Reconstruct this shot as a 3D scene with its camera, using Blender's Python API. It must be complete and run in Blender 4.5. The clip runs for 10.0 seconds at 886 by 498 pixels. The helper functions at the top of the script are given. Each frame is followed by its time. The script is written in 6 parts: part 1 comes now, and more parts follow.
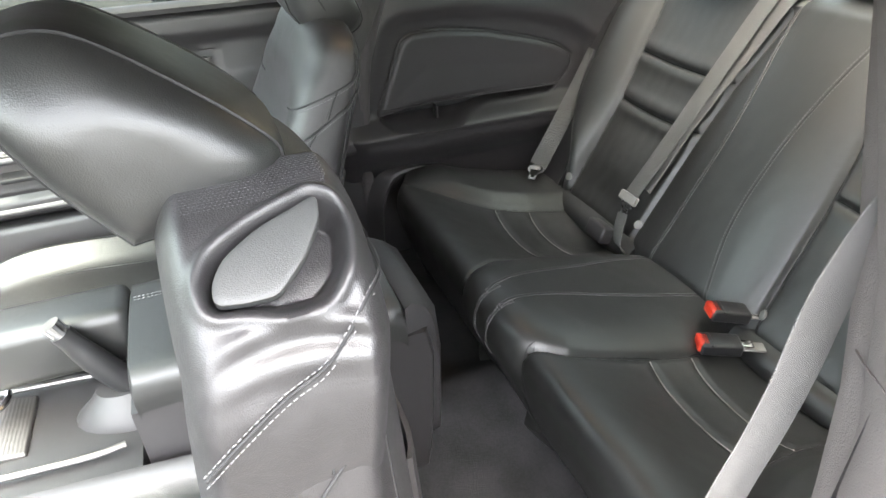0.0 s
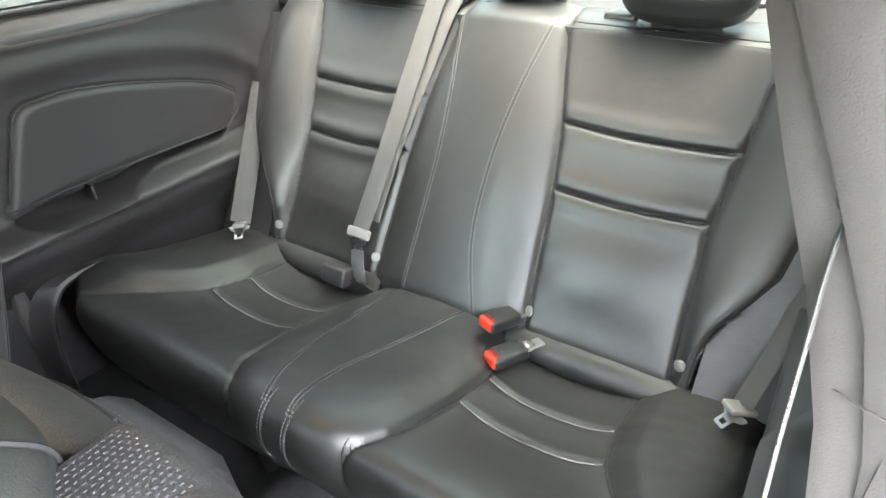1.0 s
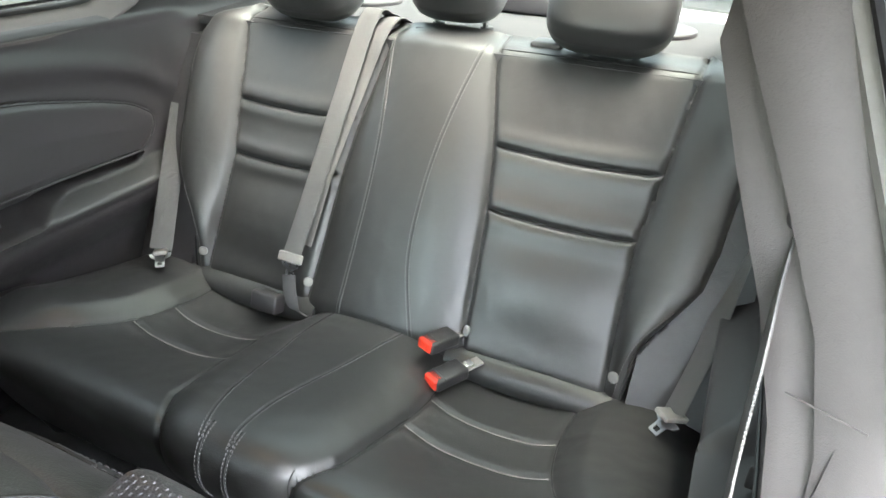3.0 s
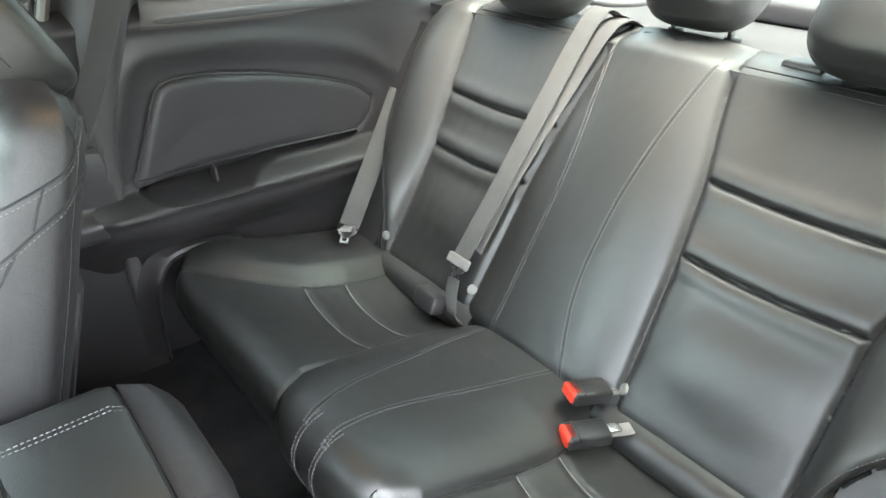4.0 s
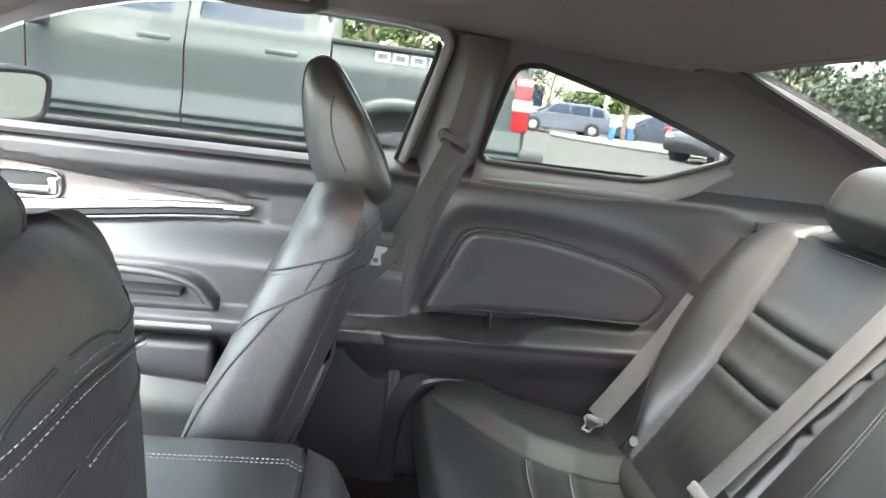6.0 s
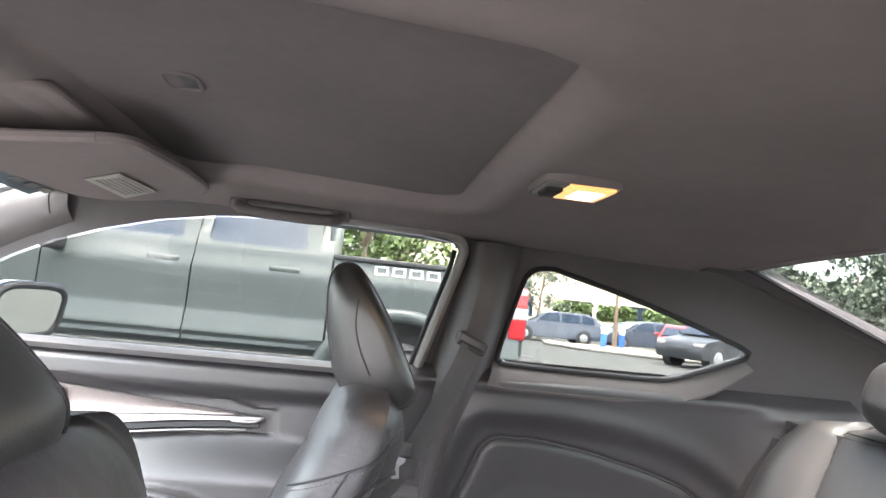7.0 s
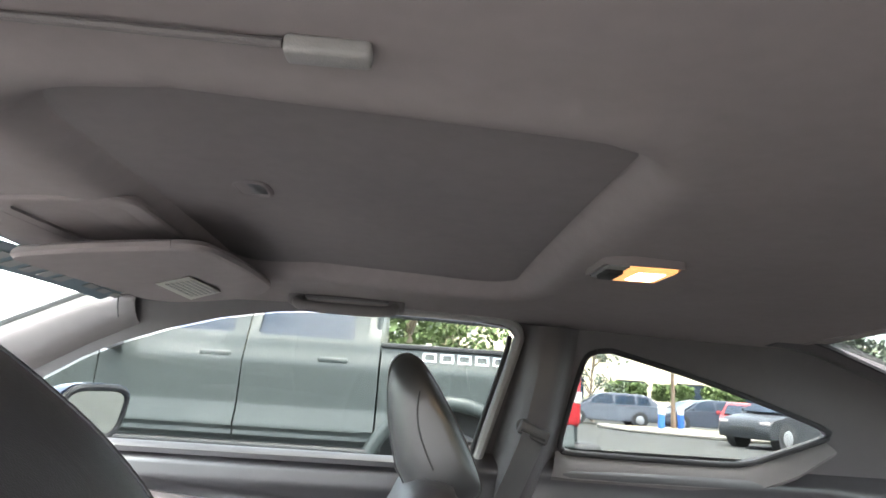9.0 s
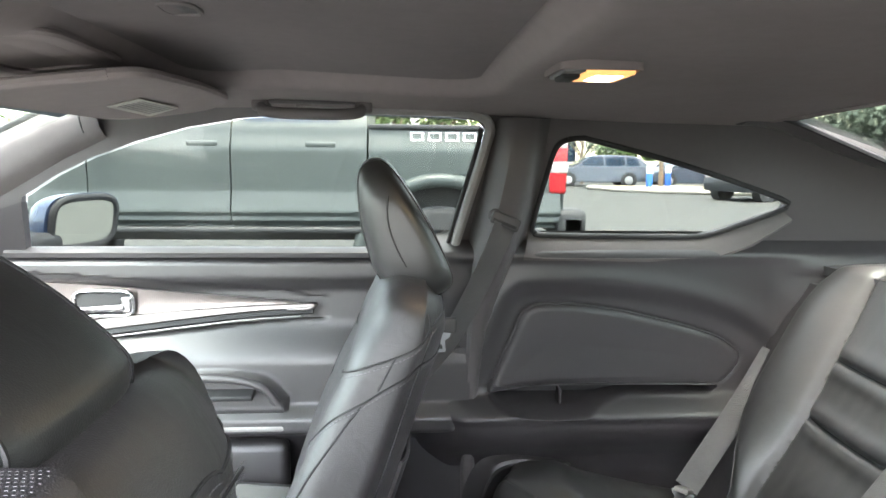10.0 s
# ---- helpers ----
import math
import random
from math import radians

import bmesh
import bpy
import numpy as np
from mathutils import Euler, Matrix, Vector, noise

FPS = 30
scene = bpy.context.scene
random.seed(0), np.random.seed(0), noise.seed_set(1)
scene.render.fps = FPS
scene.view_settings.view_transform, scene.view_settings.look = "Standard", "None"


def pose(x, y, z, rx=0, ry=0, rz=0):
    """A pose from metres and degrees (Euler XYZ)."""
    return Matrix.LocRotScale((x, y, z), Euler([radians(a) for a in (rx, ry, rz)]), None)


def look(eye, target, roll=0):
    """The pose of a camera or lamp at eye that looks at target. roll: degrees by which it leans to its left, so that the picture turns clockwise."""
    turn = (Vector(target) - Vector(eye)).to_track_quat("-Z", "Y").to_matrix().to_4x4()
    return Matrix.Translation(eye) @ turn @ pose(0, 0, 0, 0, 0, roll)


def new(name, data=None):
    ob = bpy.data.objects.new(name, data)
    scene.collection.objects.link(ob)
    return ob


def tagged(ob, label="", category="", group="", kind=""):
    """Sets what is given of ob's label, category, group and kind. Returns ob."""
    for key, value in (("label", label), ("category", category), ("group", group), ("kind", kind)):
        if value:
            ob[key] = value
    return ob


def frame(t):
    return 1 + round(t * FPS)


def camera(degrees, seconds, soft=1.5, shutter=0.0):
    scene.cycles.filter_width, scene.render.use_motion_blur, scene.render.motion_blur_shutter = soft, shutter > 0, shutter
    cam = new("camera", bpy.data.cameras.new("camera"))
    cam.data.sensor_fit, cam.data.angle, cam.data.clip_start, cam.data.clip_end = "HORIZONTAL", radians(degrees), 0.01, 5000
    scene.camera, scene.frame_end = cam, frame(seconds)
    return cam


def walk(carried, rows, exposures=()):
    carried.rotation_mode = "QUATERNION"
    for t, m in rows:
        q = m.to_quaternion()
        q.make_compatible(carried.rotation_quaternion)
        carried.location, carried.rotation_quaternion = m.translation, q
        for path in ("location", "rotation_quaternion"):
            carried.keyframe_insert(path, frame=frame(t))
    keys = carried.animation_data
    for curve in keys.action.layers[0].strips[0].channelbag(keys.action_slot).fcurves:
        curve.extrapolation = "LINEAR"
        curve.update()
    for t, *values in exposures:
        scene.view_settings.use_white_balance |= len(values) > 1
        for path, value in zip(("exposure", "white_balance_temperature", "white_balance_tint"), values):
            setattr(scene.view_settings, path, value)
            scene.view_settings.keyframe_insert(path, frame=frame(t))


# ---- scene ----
cam = camera(70.4, 10.0)
EXPO = 5.0
PATH = [
    (0, (-0.026, -0.828, 1.359), (0.579, 0.759, 0.302), -2.2),
    (0.5, (-0.026, -0.665, 1.352), (1.021, 0.667, 0.289), -0.7),
    (1, (-0.03, -0.584, 1.363), (1.375, 0.363, 0.3), -1.8),
    (1.5, (-0.053, -0.57, 1.362), (1.49, 0.214, 0.36), -1.1),
    (2, (-0.072, -0.554, 1.363), (1.52, 0.134, 0.368), 0.5),
    (2.2, (-0.067, -0.56, 1.374), (1.525, 0.108, 0.365), 0.7),
    (3.3, (-0.04, -0.544, 1.356), (1.489, 0.267, 0.354), 3.0),
    (3.5, (0.033, -0.568, 1.344), (1.431, 0.453, 0.343), 1.3),
    (4, (0.114, -0.58, 1.339), (1.233, 0.731, 0.324), 1.1),
    (4.5, (0.152, -0.591, 1.323), (1.093, 0.894, 0.37), 2.4),
    (5, (0.183, -0.623, 1.309), (0.837, 1.052, 0.433), 3.9),
    (5.5, (0.205, -0.636, 1.297), (0.604, 1.176, 0.549), 6.0),
    (5.7, (0.222, -0.647, 1.289), (0.526, 1.219, 0.637), 7.5),
    (6.8, (0.188, -0.622, 1.254), (0.443, 1.361, 1.315), 6.9),
    (7, (0.177, -0.624, 1.254), (0.415, 1.354, 1.436), 5.9),
    (7.5, (0.178, -0.633, 1.254), (0.326, 1.327, 1.625), 5.1),
    (8, (0.172, -0.632, 1.253), (0.238, 1.292, 1.795), 4.4),
    (8.5, (0.156, -0.629, 1.253), (0.241, 1.287, 1.819), 4.7),
    (9, (0.156, -0.629, 1.258), (0.235, 1.322, 1.69), 3.9),
    (9.5, (0.169, -0.643, 1.291), (0.264, 1.355, 1.291), 1.2),
    (9.8, (0.186, -0.668, 1.328), (0.3, 1.317, 1.109), -0.1),
    (10, (0.194, -0.64, 1.306), (0.324, 1.336, 1.024), 0.6),
]
walk(cam, [(t, look(eye, target, roll)) for t, eye, target, roll in PATH],
     exposures=[(0.0, EXPO - 0.28, 7050, 9), (0.5, EXPO, 7050, 5), (1.0, EXPO + 0.6, 6950, 6), (1.5, EXPO + 0.82, 7050, 8), (2.2, EXPO + 0.64, 6950, 9), (3.5, EXPO + 0.25, 6800, 5), (4.0, EXPO + 0.42, 6800, 5),
                (5.0, EXPO + 0.6, 6900, 9), (5.7, EXPO + 0.55, 6850, 10), (6.8, EXPO + 0.25, 6850, 17), (8.0, EXPO + 0.62, 6850, 22), (9.0, EXPO + 0.12, 6700, 14), (9.6, EXPO + 0.18, 6750, 11), (10.0, EXPO + 0.26, 6800, 10)])

# ---- world, sun and lamps ----
GROUND = 0.05
world = bpy.data.worlds.new("sky_world")
scene.world = world
world.use_nodes = True
wn = world.node_tree.nodes
sky = wn.new("ShaderNodeTexSky")
sky.sky_type = "NISHITA"
sky.sun_disc = False
sky.sun_elevation = radians(76)
sky.sun_rotation = radians(175)
sky.air_density, sky.dust_density, sky.ozone_density = 1.0, 4.0, 1.0
wn["Background"].inputs["Strength"].default_value = 0.15
haze = wn.new("ShaderNodeHueSaturation")
haze.inputs["Saturation"].default_value = 0.5
world.node_tree.links.new(sky.outputs[0], haze.inputs["Color"])
world.node_tree.links.new(haze.outputs[0], wn["Background"].inputs["Color"])

sun_data = bpy.data.lights.new("sun", "SUN")
sun_data.energy, sun_data.angle, sun_data.color = 0.08, radians(24), (1.0, 0.95, 0.88)
sun = new("sun", sun_data)
sun.matrix_world = look((0, 0, 0), (-math.sin(radians(175)) * math.cos(radians(76)),
                                    -math.cos(radians(175)) * math.cos(radians(76)), -math.sin(radians(76))))
sun.location = (0, 0, 30)


# ---- materials ----
def material(name, color, rough=0.5, metal=0.0, bump=0.0, bump_scale=300.0, vary=0.15, vary_scale=9.0,
             kind="noise", coat=0.0, spec=0.5, grime=0.0, detail=3.0, per_piece=0.0, rough_vary=0.08, coat_rough=0.08, ior=1.5, depth=0.0012, crease=0.0):
    m = bpy.data.materials.new(name)
    m.use_nodes = True
    n, l = m.node_tree.nodes, m.node_tree.links
    b = n["Principled BSDF"]
    b.inputs["Metallic"].default_value = metal
    b.inputs["IOR"].default_value = ior
    b.inputs["Coat Weight"].default_value = coat
    b.inputs["Coat Roughness"].default_value = coat_rough
    b.inputs["Specular IOR Level"].default_value = spec
    co = n.new("ShaderNodeTexCoord")
    big = n.new("ShaderNodeTexNoise")
    big.inputs["Scale"].default_value, big.inputs["Detail"].default_value = vary_scale, 5
    l.new(co.outputs["Object"], big.inputs["Vector"])
    fine = n.new("ShaderNodeTexNoise")
    fine.inputs["Scale"].default_value, fine.inputs["Detail"].default_value = vary_scale * 14, 3
    l.new(co.outputs["Object"], fine.inputs["Vector"])
    mixn = n.new("ShaderNodeMath")
    mixn.operation = "MULTIPLY_ADD"
    l.new(fine.outputs["Fac"], mixn.inputs[0])
    mixn.inputs[1].default_value = 0.45
    l.new(big.outputs["Fac"], mixn.inputs[2])
    ramp = n.new("ShaderNodeValToRGB")
    lo = tuple(c * (1 - vary) for c in color) + (1,)
    hi = tuple(min(1, c * (1 + vary)) for c in color) + (1,)
    ramp.color_ramp.elements[0].position, ramp.color_ramp.elements[1].position = 0.45, 1.0
    ramp.color_ramp.elements[0].color, ramp.color_ramp.elements[1].color = lo, hi
    l.new(mixn.outputs[0], ramp.inputs["Fac"])
    last = ramp.outputs["Color"]
    if per_piece:
        info = n.new("ShaderNodeNewGeometry")
        hsv = n.new("ShaderNodeHueSaturation")
        mr = n.new("ShaderNodeMapRange")
        mr.inputs["To Min"].default_value, mr.inputs["To Max"].default_value = 1 - per_piece, 1 + per_piece
        l.new(info.outputs["Random Per Island"], mr.inputs["Value"])
        l.new(mr.outputs[0], hsv.inputs["Value"])
        l.new(last, hsv.inputs["Color"])
        last = hsv.outputs["Color"]
    l.new(last, b.inputs["Base Color"])
    rr = n.new("ShaderNodeMapRange")
    rr.inputs["From Min"].default_value, rr.inputs["From Max"].default_value = 0.45, 1.0
    rr.inputs["To Min"].default_value = max(0.02, rough - rough_vary - grime)
    rr.inputs["To Max"].default_value = min(1, rough + rough_vary + grime)
    l.new(mixn.outputs[0], rr.inputs["Value"])
    l.new(rr.outputs[0], b.inputs["Roughness"])
    if bump:
        if kind == "voronoi":
            t = n.new("ShaderNodeTexVoronoi")
            t.inputs["Scale"].default_value = bump_scale
            out = t.outputs["Distance"]
        elif kind == "weave":
            t = n.new("ShaderNodeTexWave")
            t.inputs["Scale"].default_value = bump_scale
            t.inputs["Distortion"].default_value = 1.5
            t.inputs["Detail"].default_value = 3
            out = t.outputs["Fac"]
        else:
            t = n.new("ShaderNodeTexNoise")
            t.inputs["Scale"].default_value, t.inputs["Detail"].default_value = bump_scale, detail
            out = t.outputs["Fac"]
        l.new(co.outputs["Object"], t.inputs["Vector"])
        bp = n.new("ShaderNodeBump")
        bp.inputs["Strength"].default_value, bp.inputs["Distance"].default_value = bump, depth
        l.new(out, bp.inputs["Height"])
        last_normal = bp.outputs[0]
        if crease:
            # soft creases and pulled leather, a few centimetres long
            cr = n.new("ShaderNodeTexNoise")
            cr.inputs["Scale"].default_value, cr.inputs["Detail"].default_value, cr.inputs["Distortion"].default_value = 26, 5, 1.2
            l.new(co.outputs["Object"], cr.inputs["Vector"])
            cb = n.new("ShaderNodeBump")
            cb.inputs["Strength"].default_value, cb.inputs["Distance"].default_value = crease, 0.004
            l.new(cr.outputs["Fac"], cb.inputs["Height"])
            l.new(last_normal, cb.inputs["Normal"])
            last_normal = cb.outputs[0]
        l.new(last_normal, b.inputs["Normal"])
    return m


def glass(name, tint, rough=0.0):
    """Thin pane: mostly clear, with a mirror part that grows at grazing angles."""
    m = bpy.data.materials.new(name)
    m.use_nodes = True
    n, l = m.node_tree.nodes, m.node_tree.links
    n.remove(n["Principled BSDF"])
    tr, gl, mx, fr = (n.new("ShaderNodeBsdfTransparent"), n.new("ShaderNodeBsdfGlossy"),
                      n.new("ShaderNodeMixShader"), n.new("ShaderNodeLayerWeight"))
    power, share = n.new("ShaderNodeMath"), n.new("ShaderNodeMath")
    power.operation, share.operation = "POWER", "MULTIPLY_ADD"
    power.inputs[1].default_value = 4.0
    share.inputs[1].default_value, share.inputs[2].default_value = 0.45, 0.025
    fr.inputs["Blend"].default_value = 0.5
    tr.inputs[0].default_value = (*tint, 1)
    gl.inputs["Roughness"].default_value = rough
    l.new(fr.outputs["Facing"], power.inputs[0])
    l.new(power.outputs[0], share.inputs[0])
    l.new(share.outputs[0], mx.inputs[0])
    l.new(tr.outputs[0], mx.inputs[1])
    l.new(gl.outputs[0], mx.inputs[2])
    l.new(mx.outputs[0], n["Material Output"].inputs[0])
    return m


def glow(name, color, strength):
    m = material(name, color, 0.4)
    b = m.node_tree.nodes["Principled BSDF"]
    b.inputs["Emission Color"].default_value = (*color, 1)
    b.inputs["Emission Strength"].default_value = strength
    return m


LEATHER = material("black_leather", (0.0135, 0.014, 0.0134), 0.43, bump=0.5, bump_scale=900, kind="voronoi", vary=0.25, vary_scale=7, spec=0.8, rough_vary=0.05, coat=0.15, coat_rough=0.33, ior=1.55, depth=0.00028, crease=0.16)
LEATHER_SIDE = material("vinyl_leather", (0.024, 0.0225, 0.0235), 0.46, bump=0.5, bump_scale=800, kind="voronoi", vary=0.25, vary_scale=8, rough_vary=0.06, spec=0.8, coat=0.10, coat_rough=0.35, ior=1.5, depth=0.0004, crease=0.30)
HOLE = material("perforation", (0.095, 0.093, 0.098), 0.8)
THREAD = material("grey_thread", (0.135, 0.132, 0.135), 0.75, bump=0.4, bump_scale=900)
SEAM = material("seam_shadow_cord", (0.018, 0.018, 0.019), 0.6)
PLASTIC = material("black_trim_plastic", (0.0225, 0.0205, 0.0216), 0.47, spec=0.8, bump=0.5, bump_scale=900, vary=0.2, vary_scale=6, grime=0.04, ior=1.55, depth=0.0004)
PLASTIC_GREY = material("grey_trim_plastic", (0.24, 0.23, 0.22), 0.55, bump=0.3, bump_scale=800, vary=0.14, grime=0.05)
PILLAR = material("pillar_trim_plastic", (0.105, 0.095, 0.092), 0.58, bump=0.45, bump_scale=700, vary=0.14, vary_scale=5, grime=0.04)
# pillar plastic again, with the shade away from the open door in its colour
PILLAR_SHADED = material("shaded_pillar_plastic", (0.082, 0.076, 0.076), 0.55, bump=0.45, bump_scale=700, vary=0.14, vary_scale=5, grime=0.04)
HEADLINER = material("headliner_cloth", (0.240, 0.210, 0.207), 0.95, bump=0.22, bump_scale=1500, vary=0.10, vary_scale=4, spec=0.15)
SHADE = material("sunroof_shade_cloth", (0.180, 0.161, 0.159), 0.95, bump=0.22, bump_scale=1500, vary=0.12, vary_scale=4, spec=0.15)
CARPET = material("black_carpet", (0.030, 0.030, 0.031), 0.98, bump=1.0, bump_scale=520, vary=0.4, vary_scale=14, spec=0.1)
SHELF = material("parcel_shelf_felt", (0.085, 0.085, 0.088), 0.95, bump=0.8, bump_scale=700, vary=0.15, spec=0.15)
BELT = material("belt_webbing", (0.135, 0.132, 0.130), 0.7, bump=0.7, bump_scale=500, kind="weave", vary=0.12, vary_scale=20)
CHROME = material("chrome", (0.50, 0.50, 0.51), 0.2, metal=1.0, vary=0.06)
SILVER = material("satin_silver_trim", (0.24, 0.228, 0.223), 0.45, metal=1.0, bump=0.15, bump_scale=60, kind="weave", vary=0.06)
TRIM_DARK = material("brushed_grey_trim", (0.25, 0.223, 0.215), 0.38, metal=0.85, bump=0.2, bump_scale=80, kind="weave", vary=0.1)
STEEL = material("latch_steel", (0.34, 0.34, 0.35), 0.32, metal=1.0, vary=0.08)
RED = material("red_buckle_button", (0.72, 0.05, 0.025), 0.4, vary=0.08)
BUTTON = material("grey_anchor_button", (0.19, 0.19, 0.185), 0.5)
LEVER = material("grey_lever_plastic", (0.058, 0.059, 0.058), 0.5, bump=0.3, bump_scale=900, vary=0.12)
BLACK = material("black_buckle_plastic", (0.018, 0.018, 0.019), 0.36, bump=0.2, bump_scale=900, vary=0.12, spec=0.6)
RUBBER = material("black_rubber", (0.016, 0.016, 0.017), 0.7, bump=0.3, bump_scale=200, vary=0.2)
PAINT_BLUE = material("blue_car_paint", (0.025, 0.045, 0.095), 0.3, metal=0.2, coat=0.6, vary=0.05)
GLASS = glass("side_glass", (0.47, 0.495, 0.48))
GLASS_FRONT = glass("clear_windshield_glass", (0.86, 0.91, 0.875))
GLASS_REAR = glass("tinted_rear_glass", (0.40, 0.43, 0.41))


# ---- mesh helpers ----
def link(name, bm, mat, parent=None, label="", smooth=True):
    bmesh.ops.recalc_face_normals(bm, faces=bm.faces)
    me = bpy.data.meshes.new(name)
    bm.to_mesh(me)
    bm.free()
    if smooth:
        me.polygons.foreach_set("use_smooth", [True] * len(me.polygons))
        me.set_sharp_from_angle(angle=radians(42))
    for mt in (mat if isinstance(mat, tuple) else (mat,)):
        me.materials.append(mt)
    ob = new(name, me)
    if parent is not None:
        ob.parent = parent
        ob.matrix_parent_inverse = parent.matrix_world.inverted()
    if label:
        ob["label"] = label
    return ob


def part(name, bm, mat, parent, label=""):
    return link(name, bm, mat, parent, label)


def thing(name, place, label, category, group="", kind=""):
    e = new(name)
    e.empty_display_size = 0.05
    e.matrix_world = Matrix.Translation(place)
    return tagged(e, label, category, group, kind)


def from_lists(verts, faces):
    bm = bmesh.new()
    vs = [bm.verts.new(v) for v in verts]
    for f in faces:
        try:
            bm.faces.new([vs[i] for i in f])
        except ValueError:
            pass
    return bm


def grid(fn, nu, nv, u=(0, 1), v=(0, 1), thick=None):
    """A sheet of fn(u, v). thick: an offset vector that closes it into a solid."""
    vs = [Vector(fn(u[0] + (u[1] - u[0]) * i / nu, v[0] + (v[1] - v[0]) * j / nv)) for i in range(nu + 1) for j in range(nv + 1)]
    w = nv + 1
    fs = [(i * w + j, (i + 1) * w + j, (i + 1) * w + j + 1, i * w + j + 1) for i in range(nu) for j in range(nv)]
    if thick is not None:
        n = len(vs)
        off = Vector(thick)
        rim = [i * w for i in range(nu + 1)] + [nu * w + j for j in range(1, w)] + [i * w + nv for i in range(nu - 1, -1, -1)] + [j for j in range(nv - 1, 0, -1)]
        vs += [p + off for p in vs]
        fs += [tuple(k + n for k in reversed(f)) for f in fs[:nu * nv]]
        fs += [(a, b, b + n, a + n) for a, b in zip(rim, rim[1:] + rim[:1])]
    return from_lists(vs, fs)


def loft(rings, cap=True, closed=True):
    n = len(rings[0])
    vs = [p for r in rings for p in r]
    fs = []
    for a in range(len(rings) - 1):
        for k in range(n if closed else n - 1):
            fs.append((a * n + k, a * n + (k + 1) % n, (a + 1) * n + (k + 1) % n, (a + 1) * n + k))
    if cap and closed:
        fs += [tuple(range(n - 1, -1, -1)), tuple((len(rings) - 1) * n + k for k in range(n))]
    return from_lists(vs, fs)


def smooth_path(pts, per=8):
    """Catmull-Rom through the points."""
    p = [Vector(q) for q in pts]
    p = [p[0] * 2 - p[1]] + p + [p[-1] * 2 - p[-2]]
    out = []
    for i in range(1, len(p) - 2):
        for k in range(per):
            t = k / per
            out.append(0.5 * (2 * p[i] + (p[i + 1] - p[i - 1]) * t + (2 * p[i - 1] - 5 * p[i] + 4 * p[i + 1] - p[i + 2]) * t * t
                              + (3 * p[i] - p[i - 1] - 3 * p[i + 1] + p[i + 2]) * t ** 3))
    return out + [p[-2]]


def tube(pts, r, n=8, taper=None):
    pts = [Vector(p) for p in pts]
    rings = []
    for i, p in enumerate(pts):
        d = (pts[min(i + 1, len(pts) - 1)] - pts[max(i - 1, 0)]).normalized()
        a = d.orthogonal().normalized() if i == 0 else (a - d * a.dot(d)).normalized()
        b = d.cross(a)
        rr = r if taper is None else r * taper(i / (len(pts) - 1))
        rings.append([p + (a * math.cos(2 * math.pi * k / n) + b * math.sin(2 * math.pi * k / n)) * rr for k in range(n)])
    return loft(rings)


def ribbon(pts, across, half, thick=0.0014):
    """A strap along pts; across(i) gives its width direction."""
    pts = [Vector(p) for p in pts]
    rings = []
    for i, p in enumerate(pts):
        d = (pts[min(i + 1, len(pts) - 1)] - pts[max(i - 1, 0)]).normalized()
        a = Vector(across(i / (len(pts) - 1)))
        a = (a - d * a.dot(d)).normalized()
        nrm = d.cross(a) * thick
        rings.append([p + a * half - nrm * 0.4, p + a * half + nrm * 0.4, p + a * half * 0.9 + nrm, p - a * half * 0.9 + nrm,
                      p - a * half + nrm * 0.4, p - a * half - nrm * 0.4, p - a * half * 0.9 - nrm, p + a * half * 0.9 - nrm])
    return loft(rings)


def rbox(size, at, bevel=0.005, turn=(0, 0, 0), seg=3):
    bm = bmesh.new()
    bmesh.ops.create_cube(bm, size=1.0)
    bmesh.ops.scale(bm, vec=size, verts=bm.verts)
    if bevel:
        bmesh.ops.bevel(bm, geom=bm.edges[:], offset=min(bevel, min(size) * 0.49), segments=seg, affect="EDGES", profile=0.5)
    bmesh.ops.transform(bm, matrix=pose(*at, *turn), verts=bm.verts)
    return bm


def disc(r, depth, at, turn=(0, 0, 0), bevel=0.0, n=32):
    bm = bmesh.new()
    bmesh.ops.create_cone(bm, cap_ends=True, segments=n, radius1=r, radius2=r, depth=depth)
    if bevel:
        es = [e for e in bm.edges if abs(e.verts[0].co.z - e.verts[1].co.z) < 1e-6]
        bmesh.ops.bevel(bm, geom=es, offset=bevel, segments=3, affect="EDGES", profile=0.5)
    bmesh.ops.transform(bm, matrix=pose(*at, *turn), verts=bm.verts)
    return bm


def rounded(poly, r, seg=5):
    """A 2D outline with its corners rounded."""
    out = []
    n = len(poly)
    for i in range(n):
        p, a, b = Vector(poly[i]), Vector(poly[i - 1]), Vector(poly[(i + 1) % n])
        rr = min(r, (a - p).length * 0.45, (b - p).length * 0.45)
        s, e = p + (a - p).normalized() * rr, p + (b - p).normalized() * rr
        for k in range(seg + 1):
            t = k / seg
            out.append(tuple(s * (1 - t) ** 2 + p * 2 * t * (1 - t) + e * t * t))
    return out


def plate(outer, holes, to3d, thick):
    """A flat or bent plate with holes through it. to3d maps 2D to space, thick is a vector."""
    bm = bmesh.new()
    loops = []
    for o in [outer] + holes:
        vs = [bm.verts.new((p[0], p[1], 0)) for p in o]
        loops.append([bm.edges.new((vs[i], vs[(i + 1) % len(vs)])) for i in range(len(vs))])
    bmesh.ops.triangle_fill(bm, edges=bm.edges[:], use_beauty=True)
    geom = bmesh.ops.extrude_face_region(bm, geom=bm.faces[:])["geom"]
    moved = {g for g in geom if isinstance(g, bmesh.types.BMVert)}
    for v in bm.verts:
        q = Vector(to3d(v.co.x, v.co.y))
        v.co = q + (Vector(thick) if v in moved else Vector((0, 0, 0)))
    return bm


